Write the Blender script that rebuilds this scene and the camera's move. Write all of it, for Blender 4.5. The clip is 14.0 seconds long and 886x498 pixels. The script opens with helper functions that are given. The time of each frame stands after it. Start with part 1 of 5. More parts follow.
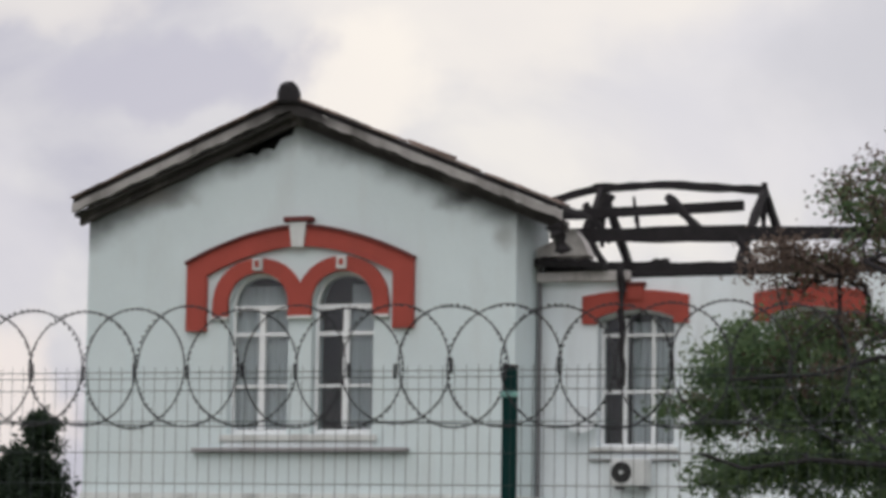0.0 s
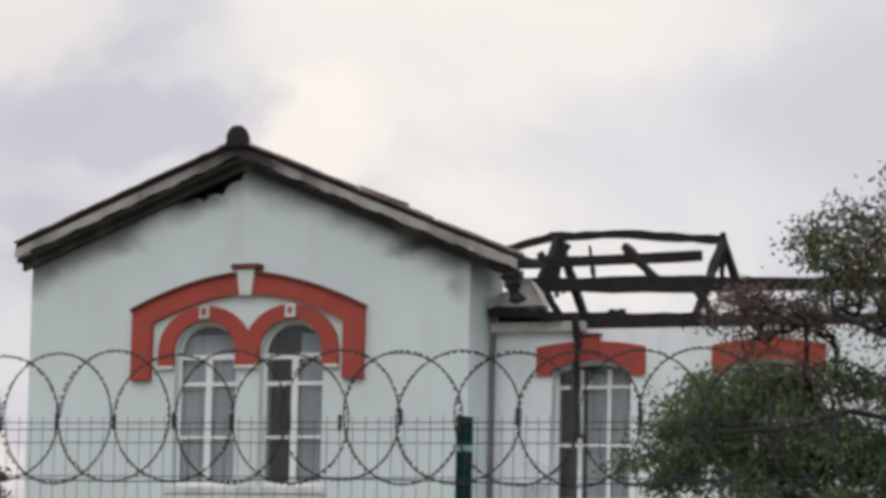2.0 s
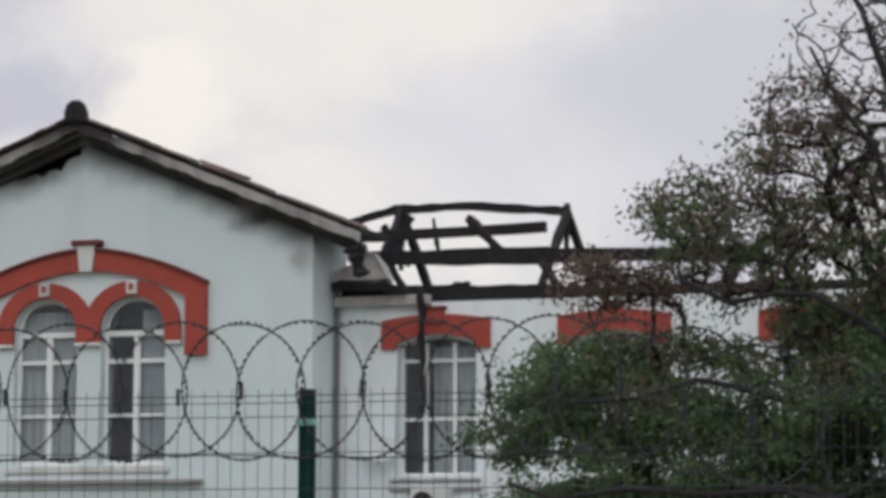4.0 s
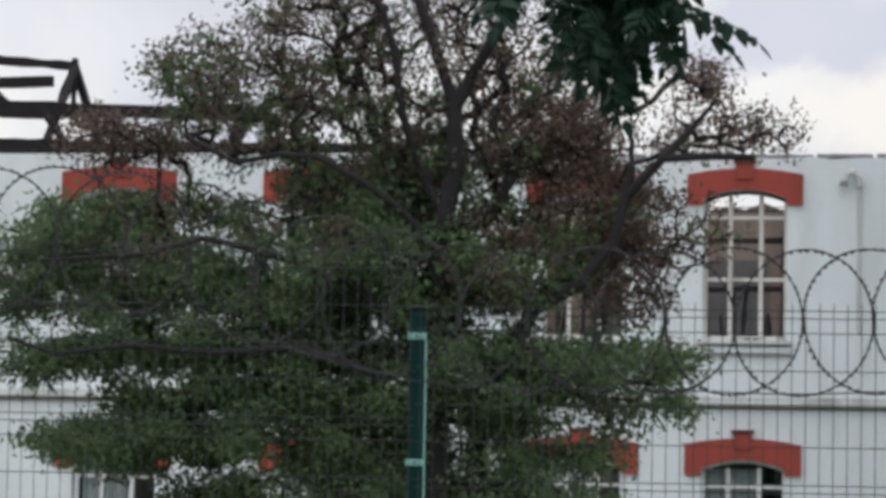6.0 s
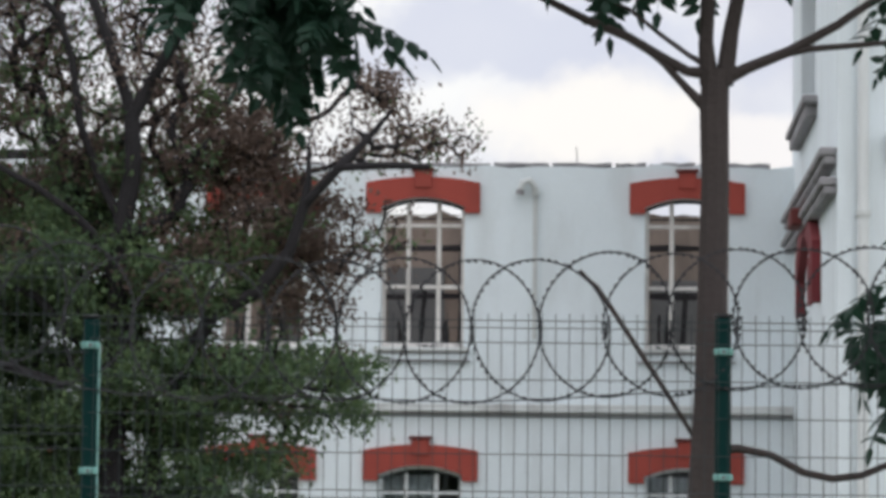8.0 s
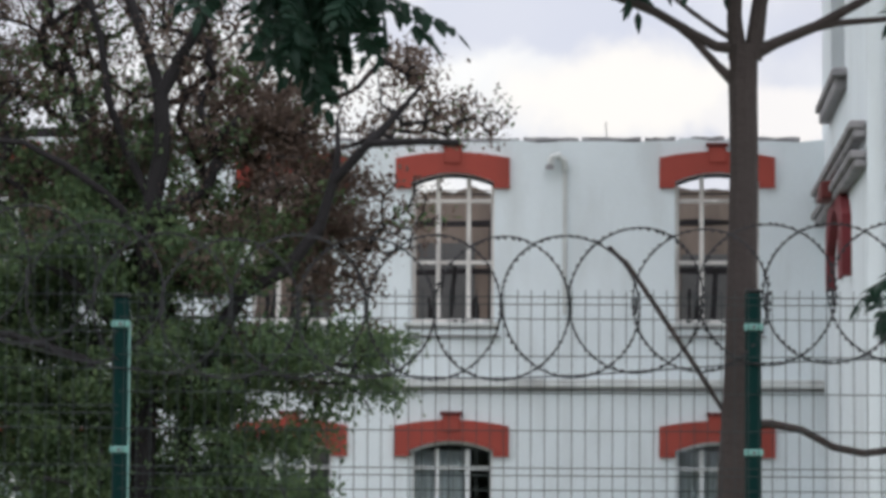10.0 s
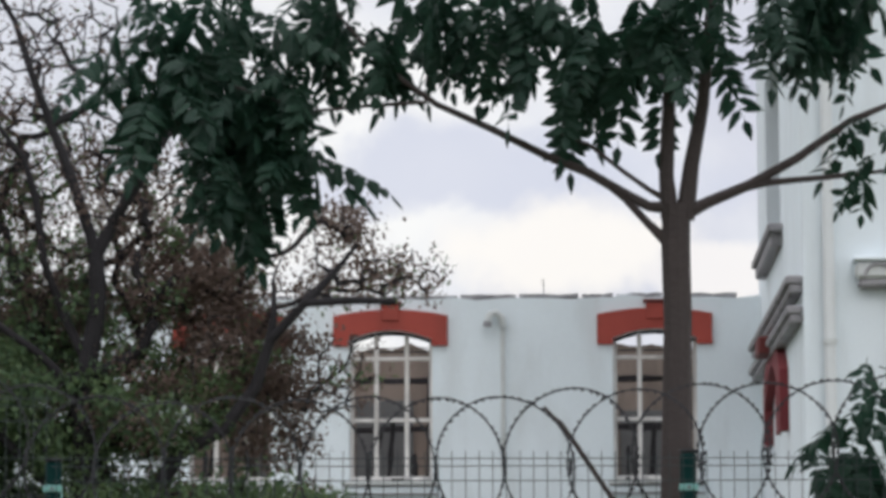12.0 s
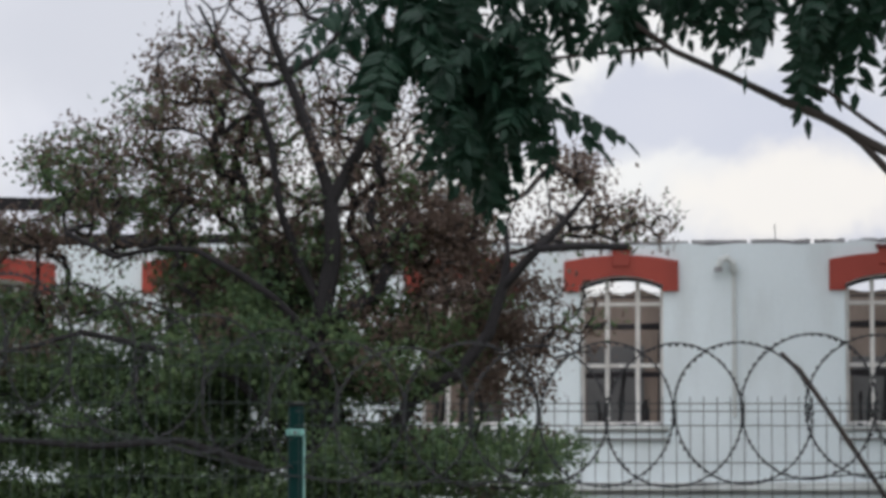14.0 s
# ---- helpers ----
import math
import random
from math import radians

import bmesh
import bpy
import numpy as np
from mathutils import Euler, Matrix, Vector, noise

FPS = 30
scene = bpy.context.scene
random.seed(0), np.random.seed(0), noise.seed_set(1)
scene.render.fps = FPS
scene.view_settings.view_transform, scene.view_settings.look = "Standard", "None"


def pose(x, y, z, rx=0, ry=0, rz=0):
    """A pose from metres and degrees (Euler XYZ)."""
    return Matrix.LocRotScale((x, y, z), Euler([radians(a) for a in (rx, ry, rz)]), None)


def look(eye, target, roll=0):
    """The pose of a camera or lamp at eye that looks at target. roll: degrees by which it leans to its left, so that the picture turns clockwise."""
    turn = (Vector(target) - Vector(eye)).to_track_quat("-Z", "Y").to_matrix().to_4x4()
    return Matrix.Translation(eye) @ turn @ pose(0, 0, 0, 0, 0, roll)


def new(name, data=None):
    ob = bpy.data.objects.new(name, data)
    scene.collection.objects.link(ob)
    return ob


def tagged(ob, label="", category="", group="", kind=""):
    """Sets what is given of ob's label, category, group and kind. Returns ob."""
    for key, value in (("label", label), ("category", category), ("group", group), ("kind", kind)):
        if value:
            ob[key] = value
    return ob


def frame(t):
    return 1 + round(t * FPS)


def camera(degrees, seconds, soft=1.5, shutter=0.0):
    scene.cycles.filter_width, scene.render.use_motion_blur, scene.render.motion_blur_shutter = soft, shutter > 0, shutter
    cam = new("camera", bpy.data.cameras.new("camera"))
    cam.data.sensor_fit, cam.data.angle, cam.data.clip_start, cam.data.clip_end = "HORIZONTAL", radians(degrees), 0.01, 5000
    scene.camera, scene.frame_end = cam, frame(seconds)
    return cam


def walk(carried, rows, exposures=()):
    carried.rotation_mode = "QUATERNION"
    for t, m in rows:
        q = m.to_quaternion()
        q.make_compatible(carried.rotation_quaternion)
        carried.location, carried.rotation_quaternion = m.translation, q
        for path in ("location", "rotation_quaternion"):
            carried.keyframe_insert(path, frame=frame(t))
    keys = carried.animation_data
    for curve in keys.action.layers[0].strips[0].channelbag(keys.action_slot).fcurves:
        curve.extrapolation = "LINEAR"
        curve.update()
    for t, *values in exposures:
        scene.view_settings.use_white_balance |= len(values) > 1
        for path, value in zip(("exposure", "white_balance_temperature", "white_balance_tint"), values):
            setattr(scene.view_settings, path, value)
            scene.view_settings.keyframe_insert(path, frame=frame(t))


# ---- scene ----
cam = camera(16.7, 14.0, soft=3.9)
PATH = [
    (0.0, (0.5, -1.25, 1.52), (-15.114, 35.334, 5.741), 0.91),
    (0.5, (0.095, -0.202, 1.603), (-14.982, 36.553, 6.268), 0.71),
    (1.0, (0.059, -0.157, 1.599), (-14.729, 36.650, 6.754), 0.87),
    (1.5, (0.080, -0.231, 1.592), (-15.143, 36.434, 6.484), 1.06),
    (2.0, (0.076, -0.228, 1.593), (-14.935, 36.521, 6.508), 1.22),
    (2.2, (0.073, -0.209, 1.595), (-14.703, 36.618, 6.640), 1.24),
    (4.3, (-0.067, 0.160, 1.605), (-12.573, 37.911, 5.904), 0.12),
    (4.5, (-0.063, 0.154, 1.602), (-12.072, 38.103, 5.558), 0.09),
    (5.0, (-0.066, 0.180, 1.595), (-10.374, 38.704, 4.700), 0.23),
    (5.5, (-0.052, 0.096, 1.576), (-8.472, 39.096, 4.427), 0.64),
    (6.0, (-0.048, 0.102, 1.581), (-6.839, 39.419, 4.426), 0.95),
    (6.5, (-0.018, 0.024, 1.573), (-4.995, 39.607, 4.478), 0.90),
    (7.0, (0.007, -0.025, 1.577), (-3.222, 39.732, 4.572), 0.74),
    (7.2, (0.007, -0.041, 1.579), (-2.760, 39.748, 4.604), 0.77),
    (9.3, (0.006, -0.056, 1.593), (-2.551, 39.765, 4.371), 0.57),
    (9.5, (0.010, -0.055, 1.595), (-2.647, 39.763, 4.332), 0.45),
    (10.0, (0.010, -0.051, 1.592), (-2.994, 39.748, 4.243), 0.31),
    (10.5, (0.013, -0.071, 1.594), (-3.216, 39.702, 4.364), 0.24),
    (11.0, (0.020, -0.056, 1.597), (-3.009, 39.706, 4.730), 0.03),
    (11.5, (0.032, -0.044, 1.609), (-2.397, 39.683, 5.592), -0.20),
    (12.0, (0.032, -0.026, 1.615), (-2.160, 39.635, 6.327), -0.16),
    (12.5, (0.025, -0.064, 1.613), (-2.420, 39.570, 6.425), -0.29),
    (13.0, (0.022, -0.077, 1.614), (-2.926, 39.543, 6.258), -0.28),
    (13.5, (0.008, -0.075, 1.613), (-3.366, 39.539, 6.013), 0.17),
    (14.0, (-0.001, -0.117, 1.609), (-5.205, 39.342, 5.602), 0.18),
]
walk(cam, [(t, look(eye, target, roll)) for t, eye, target, roll in PATH],
     exposures=[(0.0, 0.0, 6500, 10), (2.2, 0.03, 6500, 10), (4.5, -0.05, 6350, 9), (6.0, 0.16, 6250, 8), (7.2, 0.24, 6200, 8), (11.5, 0.26, 6200, 8), (12.5, 0.15, 6200, 8), (14.0, 0.13, 6200, 8)])

# ---- world, sun ----
SUN_ELEV, SUN_ROT = radians(35), radians(200)
world = bpy.data.worlds.new("overcast_sky")
scene.world = world
world.use_nodes = True


# clouds ahead: azimuth and height as tangents, half sizes, colour, cover
CLOUDS = [(-0.40, 0.215, 0.10, 0.035, 0.93, 0.87, 0.81, 0.7), (-0.46, 0.182, 0.035, 0.022, 0.98, 0.91, 0.83, 0.8), (-0.60, 0.225, 0.06, 0.02, 0.86, 0.81, 0.77, 0.7), (-0.545, 0.186, 0.056, 0.015, 0.57, 0.555, 0.63, 0.9), (-0.63, 0.125, 0.035, 0.035, 0.66, 0.64, 0.70, 0.6),
          (-0.61, 0.06, 0.03, 0.028, 0.95, 0.85, 0.79, 0.7), (-0.29, 0.165, 0.08, 0.035, 0.74, 0.72, 0.76, 0.6), (-0.21, 0.175, 0.09, 0.035, 0.62, 0.61, 0.65, 0.85), (-0.039, 0.146, 0.07, 0.013, 0.58, 0.58, 0.66, 0.8),
          (-0.02, 0.120, 0.04, 0.018, 0.90, 0.83, 0.76, 0.9), (0.045, 0.110, 0.03, 0.012, 0.88, 0.81, 0.76, 0.8)]


def build_world():
    nt = world.node_tree
    nt.nodes.clear()
    N, L = nt.nodes.new, nt.links.new
    out = N("ShaderNodeOutputWorld")
    bg = N("ShaderNodeBackground")
    sky = N("ShaderNodeTexSky")
    sky.sky_type, sky.sun_disc = "NISHITA", False
    sky.sun_elevation, sky.sun_rotation = SUN_ELEV, SUN_ROT
    bg_sky = N("ShaderNodeBackground")
    bg_sky.inputs["Strength"].default_value = 0.05
    L(sky.outputs[0], bg_sky.inputs["Color"])
    co = N("ShaderNodeTexCoord")
    mp = N("ShaderNodeMapping")
    mp.inputs["Scale"].default_value = (1.0, 1.0, 1.9)
    mp.inputs["Location"].default_value = (0.35, 0.1, 0.2)
    L(co.outputs["Generated"], mp.inputs["Vector"])
    big = N("ShaderNodeTexNoise")
    big.inputs["Scale"].default_value = 6.5
    big.inputs["Detail"].default_value = 7.0
    big.inputs["Roughness"].default_value = 0.5
    big.inputs["Distortion"].default_value = 0.35
    L(mp.outputs[0], big.inputs["Vector"])
    ramp = N("ShaderNodeValToRGB")
    e = ramp.color_ramp.elements
    e[0].position, e[0].color = 0.36, (0.55, 0.54, 0.61, 1)
    e[1].position, e[1].color = 0.64, (0.87, 0.83, 0.79, 1)
    m = e.new(0.50)
    m.color = (0.72, 0.70, 0.72, 1)
    L(big.outputs["Fac"], ramp.inputs["Fac"])
    # an overcast sky is brighter towards the zenith
    sep = N("ShaderNodeSeparateXYZ")
    L(co.outputs["Generated"], sep.inputs[0])
    lift = N("ShaderNodeMapRange")
    lift.inputs[1].default_value, lift.inputs[2].default_value = 0.22, 0.9
    lift.inputs[3].default_value, lift.inputs[4].default_value = 1.06, 1.9
    L(sep.outputs["Z"], lift.inputs[0])
    L(lift.outputs[0], bg.inputs["Strength"])
    def op(kind, a, c=None, d=None):
        n = N("ShaderNodeMath")
        n.operation = kind
        for k, v in enumerate((a, c, d)):
            if isinstance(v, (int, float)):
                n.inputs[k].default_value = v
            elif v is not None:
                L(v, n.inputs[k])
        return n.outputs[0]

    wisp = N("ShaderNodeTexNoise")
    wisp.inputs["Scale"].default_value, wisp.inputs["Detail"].default_value = 26.0, 8.0
    L(co.outputs["Generated"], wisp.inputs["Vector"])
    wsep = N("ShaderNodeSeparateColor")
    L(wisp.outputs["Color"], wsep.inputs[0])
    ahead = op("MAXIMUM", sep.outputs["Y"], 0.05)
    u = op("MULTIPLY_ADD", op("SUBTRACT", wsep.outputs[0], 0.5), 0.085, op("DIVIDE", sep.outputs["X"], ahead))
    v = op("MULTIPLY_ADD", op("SUBTRACT", wsep.outputs[1], 0.5), 0.045, op("DIVIDE", sep.outputs["Z"], ahead))
    colour = ramp.outputs[0]
    for u0, v0, a, b, r, g, bl, amount in CLOUDS:
        du = op("DIVIDE", op("SUBTRACT", u, u0), a)
        dv = op("DIVIDE", op("SUBTRACT", v, v0), b)
        d2 = op("ADD", op("MULTIPLY", du, du), op("MULTIPLY", dv, dv))
        fade = N("ShaderNodeMapRange")
        fade.interpolation_type = "SMOOTHSTEP"
        fade.inputs[1].default_value, fade.inputs[2].default_value = 0.4, 1.7
        fade.inputs[3].default_value, fade.inputs[4].default_value = amount, 0.0
        L(d2, fade.inputs[0])
        mx = N("ShaderNodeMixRGB")
        mx.inputs["Color2"].default_value = (r, g, bl, 1)
        L(fade.outputs[0], mx.inputs["Fac"])
        L(colour, mx.inputs["Color1"])
        colour = mx.outputs[0]
    L(colour, bg.inputs["Color"])
    mixed = N("ShaderNodeMixShader")
    mixed.inputs[0].default_value = 0.93
    L(bg_sky.outputs[0], mixed.inputs[1])
    L(bg.outputs[0], mixed.inputs[2])
    L(mixed.outputs[0], out.inputs["Surface"])


build_world()
sun = new("sun", bpy.data.lights.new("sun", "SUN"))
sun.data.energy, sun.data.angle, sun.data.color = 0.35, radians(30), (1.0, 0.97, 0.94)
sun.matrix_world = look((0, 0, 60), (-14, 38, 32))


# ---- materials ----
def mat(name, colour, rough=0.8, metal=0.0, vary=0.15, scale=3.0, fine=60.0, bump=0.15, stain=None, stain_amt=0.0, per_object=0.0, per_island=0.0, spec=0.4):
    """A painted or natural surface with broad stains, fine grain and relief."""
    m = bpy.data.materials.new(name)
    m.use_nodes = True
    nt = m.node_tree
    N, L = nt.nodes.new, nt.links.new
    b = nt.nodes["Principled BSDF"]
    b.inputs["Roughness"].default_value, b.inputs["Metallic"].default_value = rough, metal
    b.inputs["Specular IOR Level"].default_value = spec
    co = N("ShaderNodeTexCoord")
    geo = N("ShaderNodeNewGeometry")
    n1, n2 = N("ShaderNodeTexNoise"), N("ShaderNodeTexNoise")
    n1.inputs["Scale"].default_value, n1.inputs["Detail"].default_value = scale, 5
    n2.inputs["Scale"].default_value, n2.inputs["Detail"].default_value = fine, 3
    L(geo.outputs["Position"], n1.inputs["Vector"])
    L(geo.outputs["Position"], n2.inputs["Vector"])
    hsv = N("ShaderNodeHueSaturation")
    hsv.inputs["Color"].default_value = (*colour, 1)
    mr = N("ShaderNodeMapRange")
    mr.inputs[1].default_value, mr.inputs[2].default_value = 0.25, 0.75
    mr.inputs[3].default_value, mr.inputs[4].default_value = 1 - vary, 1 + vary
    add = N("ShaderNodeMath")
    add.operation = "MULTIPLY_ADD"
    add.inputs[1].default_value = 0.35
    L(n2.outputs["Fac"], add.inputs[0])
    sc = N("ShaderNodeMath")
    sc.operation = "MULTIPLY"
    sc.inputs[1].default_value = 0.65
    L(n1.outputs["Fac"], sc.inputs[0])
    L(sc.outputs[0], add.inputs[2])
    L(add.outputs[0], mr.inputs[0])
    val = mr.outputs[0]
    if per_object or per_island:
        src = N("ShaderNodeObjectInfo").outputs["Random"] if per_object else geo.outputs["Random Per Island"]
        k = per_object or per_island
        r = N("ShaderNodeMapRange")
        r.inputs[3].default_value, r.inputs[4].default_value = 1 - k, 1 + k
        L(src, r.inputs[0])
        mu = N("ShaderNodeMath")
        mu.operation = "MULTIPLY"
        L(val, mu.inputs[0])
        L(r.outputs[0], mu.inputs[1])
        val = mu.outputs[0]
    L(val, hsv.inputs["Value"])
    col = hsv.outputs[0]
    if stain:
        n3 = N("ShaderNodeTexNoise")
        n3.inputs["Scale"].default_value, n3.inputs["Detail"].default_value = 1.1, 7
        mp = N("ShaderNodeMapping")
        mp.inputs["Scale"].default_value = (2.2, 2.2, 0.5)
        L(geo.outputs["Position"], mp.inputs["Vector"])
        L(mp.outputs[0], n3.inputs["Vector"])
        r2 = N("ShaderNodeMapRange")
        r2.inputs[1].default_value, r2.inputs[2].default_value, r2.inputs[4].default_value = 0.48, 0.75, stain_amt
        L(n3.outputs["Fac"], r2.inputs[0])
        mx = N("ShaderNodeMixRGB")
        mx.inputs["Color2"].default_value = (*stain, 1)
        L(r2.outputs[0], mx.inputs["Fac"])
        L(col, mx.inputs["Color1"])
        col = mx.outputs[0]
    L(col, b.inputs["Base Color"])
    if bump:
        bp = N("ShaderNodeBump")
        bp.inputs["Strength"].default_value, bp.inputs["Distance"].default_value = bump, 0.02
        L(n2.outputs["Fac"], bp.inputs["Height"])
        L(bp.outputs[0], b.inputs["Normal"])
    return m


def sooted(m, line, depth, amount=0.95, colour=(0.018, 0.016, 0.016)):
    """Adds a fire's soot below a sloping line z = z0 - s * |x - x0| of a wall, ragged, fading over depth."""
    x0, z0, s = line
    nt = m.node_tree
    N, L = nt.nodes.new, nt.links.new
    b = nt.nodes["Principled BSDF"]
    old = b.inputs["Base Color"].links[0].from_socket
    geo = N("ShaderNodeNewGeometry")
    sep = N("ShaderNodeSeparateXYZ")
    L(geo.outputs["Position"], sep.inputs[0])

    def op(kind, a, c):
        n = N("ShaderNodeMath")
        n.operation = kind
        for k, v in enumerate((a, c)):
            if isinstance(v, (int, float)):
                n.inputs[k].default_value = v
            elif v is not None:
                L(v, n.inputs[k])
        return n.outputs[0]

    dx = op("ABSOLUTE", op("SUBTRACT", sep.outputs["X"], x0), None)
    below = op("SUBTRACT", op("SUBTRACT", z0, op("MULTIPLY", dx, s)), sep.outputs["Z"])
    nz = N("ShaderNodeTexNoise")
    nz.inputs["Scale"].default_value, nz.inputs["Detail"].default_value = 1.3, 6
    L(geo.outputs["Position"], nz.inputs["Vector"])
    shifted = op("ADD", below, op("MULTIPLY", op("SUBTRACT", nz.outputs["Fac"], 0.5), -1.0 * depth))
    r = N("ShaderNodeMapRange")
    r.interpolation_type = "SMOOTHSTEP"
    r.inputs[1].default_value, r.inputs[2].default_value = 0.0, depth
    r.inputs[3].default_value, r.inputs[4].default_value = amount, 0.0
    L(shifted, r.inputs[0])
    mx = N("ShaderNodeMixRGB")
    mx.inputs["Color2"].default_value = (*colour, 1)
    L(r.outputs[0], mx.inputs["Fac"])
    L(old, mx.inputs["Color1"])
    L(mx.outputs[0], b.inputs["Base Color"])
    return m


def scorched(m, x0, z0, rx, rz, amount, colour=(0.03, 0.027, 0.026)):
    """One ragged scorch mark on a wall, round (x0, z0)."""
    nt = m.node_tree
    N, L = nt.nodes.new, nt.links.new
    b = nt.nodes["Principled BSDF"]
    old = b.inputs["Base Color"].links[0].from_socket
    geo = N("ShaderNodeNewGeometry")
    mp = N("ShaderNodeMapping")
    mp.inputs["Location"].default_value = (-x0 / rx, 0.0, -z0 / rz)
    mp.inputs["Scale"].default_value = (1 / rx, 0.0, 1 / rz)
    L(geo.outputs["Position"], mp.inputs["Vector"])
    ln = N("ShaderNodeVectorMath")
    ln.operation = "LENGTH"
    L(mp.outputs[0], ln.inputs[0])
    nz = N("ShaderNodeTexNoise")
    nz.inputs["Scale"].default_value, nz.inputs["Detail"].default_value = 3.0, 6
    L(geo.outputs["Position"], nz.inputs["Vector"])
    ad = N("ShaderNodeMath")
    ad.operation = "ADD"
    L(ln.outputs["Value"], ad.inputs[0])
    L(nz.outputs["Fac"], ad.inputs[1])
    r = N("ShaderNodeMapRange")
    r.interpolation_type = "SMOOTHSTEP"
    r.inputs[1].default_value, r.inputs[2].default_value = 0.5, 1.5
    r.inputs[3].default_value, r.inputs[4].default_value = amount, 0.0
    L(ad.outputs[0], r.inputs[0])
    mx = N("ShaderNodeMixRGB")
    mx.inputs["Color2"].default_value = (*colour, 1)
    L(r.outputs[0], mx.inputs["Fac"])
    L(old, mx.inputs["Color1"])
    L(mx.outputs[0], b.inputs["Base Color"])
    return m


def glass_mat(name, tint=(0.75, 0.8, 0.8)):
    m = bpy.data.materials.new(name)
    m.use_nodes = True
    b = m.node_tree.nodes["Principled BSDF"]
    b.inputs["Base Color"].default_value = (*tint, 1)
    b.inputs["Roughness"].default_value = 0.03
    b.inputs["Transmission Weight"].default_value = 1.0
    b.inputs["IOR"].default_value = 1.45
    return m


def leaf_mat(name, a, c, rough=0.55):
    """Leaves that vary from leaf to leaf between two colours and let some light through."""
    m = bpy.data.materials.new(name)
    m.use_nodes = True
    nt = m.node_tree
    N, L = nt.nodes.new, nt.links.new
    b = nt.nodes["Principled BSDF"]
    geo = N("ShaderNodeNewGeometry")
    nz = N("ShaderNodeTexNoise")
    nz.inputs["Scale"].default_value, nz.inputs["Detail"].default_value = 1.6, 3
    L(geo.outputs["Position"], nz.inputs["Vector"])
    av = N("ShaderNodeMath")
    av.operation = "MULTIPLY_ADD"
    av.inputs[1].default_value = 0.5
    L(geo.outputs["Random Per Island"], av.inputs[0])
    half = N("ShaderNodeMath")
    half.operation = "MULTIPLY"
    half.inputs[1].default_value = 0.5
    L(nz.outputs["Fac"], half.inputs[0])
    L(half.outputs[0], av.inputs[2])
    mx = N("ShaderNodeMixRGB")
    mx.inputs["Color1"].default_value, mx.inputs["Color2"].default_value = (*a, 1), (*c, 1)
    L(av.outputs[0], mx.inputs["Fac"])
    L(mx.outputs[0], b.inputs["Base Color"])
    b.inputs["Roughness"].default_value = rough
    b.inputs["Specular IOR Level"].default_value = 0.3
    tr = N("ShaderNodeBsdfTranslucent")
    L(mx.outputs[0], tr.inputs["Color"])
    ms = N("ShaderNodeMixShader")
    ms.inputs[0].default_value = 0.42
    L(b.outputs[0], ms.inputs[1])
    L(tr.outputs[0], ms.inputs[2])
    L(ms.outputs[0], nt.nodes["Material Output"].inputs["Surface"])
    return m


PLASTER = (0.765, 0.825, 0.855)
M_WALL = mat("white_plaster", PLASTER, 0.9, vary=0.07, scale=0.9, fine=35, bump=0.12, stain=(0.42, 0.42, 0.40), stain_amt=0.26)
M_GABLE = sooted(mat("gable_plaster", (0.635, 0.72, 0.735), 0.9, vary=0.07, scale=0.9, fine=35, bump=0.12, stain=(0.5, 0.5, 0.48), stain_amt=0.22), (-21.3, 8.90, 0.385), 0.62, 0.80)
scorched(M_GABLE, -18.3, 7.52, 0.75, 0.28, 0.85)
scorched(M_GABLE, -22.35, 8.42, 0.85, 0.30, 0.8)
scorched(M_GABLE, -24.2, 7.72, 1.3, 0.34, 0.6, (0.16, 0.145, 0.13))
scorched(M_GABLE, -17.6, 6.9, 0.35, 0.35, 0.5, (0.16, 0.145, 0.13))
M_TRIM = mat("pale_trim", (0.62, 0.64, 0.63), 0.85, vary=0.12, scale=2.0, stain=(0.22, 0.21, 0.2), stain_amt=0.6)
# cornice grey, also used to colour the shadow under string courses
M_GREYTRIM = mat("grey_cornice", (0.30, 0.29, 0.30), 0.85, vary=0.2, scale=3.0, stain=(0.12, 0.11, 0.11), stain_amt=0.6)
M_RED = mat("brick_red_paint", (0.35, 0.062, 0.045), 0.75, vary=0.14, scale=2.5, fine=50, bump=0.2, stain=(0.16, 0.04, 0.03), stain_amt=0.45)
# the red of the wing's side hood, darkened for its wall's shade
M_RED_SHADED = mat("shaded_red_paint", (0.19, 0.030, 0.036), 0.8, vary=0.25, scale=3.0, stain=(0.07, 0.02, 0.022), stain_amt=0.6)
M_DARKRED = mat("dark_red_cap", (0.13, 0.03, 0.028), 0.75, vary=0.2, scale=3.0)
M_PVC = mat("white_window_frame", (0.78, 0.80, 0.81), 0.45, vary=0.05, bump=0.0)
M_OLDPAINT = mat("old_window_paint", (0.74, 0.71, 0.68), 0.75, vary=0.2, scale=4.0, stain=(0.2, 0.17, 0.15), stain_amt=0.7)
M_GLASS = glass_mat("window_glass")
M_CURTAIN = mat("pale_curtain", (0.80, 0.84, 0.87), 0.95, vary=0.12, scale=2.0, fine=20)
# room walls coloured dark to carry the dimness of closed rooms
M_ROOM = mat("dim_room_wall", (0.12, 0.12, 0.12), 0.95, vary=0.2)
M_INNER = mat("smoked_inner_wall", (0.23, 0.185, 0.155), 0.95, vary=0.22, scale=1.2, stain=(0.10, 0.08, 0.07), stain_amt=0.75)
M_CHAR = mat("charred_timber", (0.018, 0.016, 0.018), 0.9, vary=0.45, scale=6.0, fine=45, bump=0.6)
M_RAKE = sooted(mat("weathered_rake", (0.36, 0.345, 0.335), 0.9, vary=0.25, scale=2.5, fine=30, bump=0.4, stain=(0.07, 0.065, 0.06), stain_amt=0.8), (-21.3, 9.10, 0.0), 0.65)
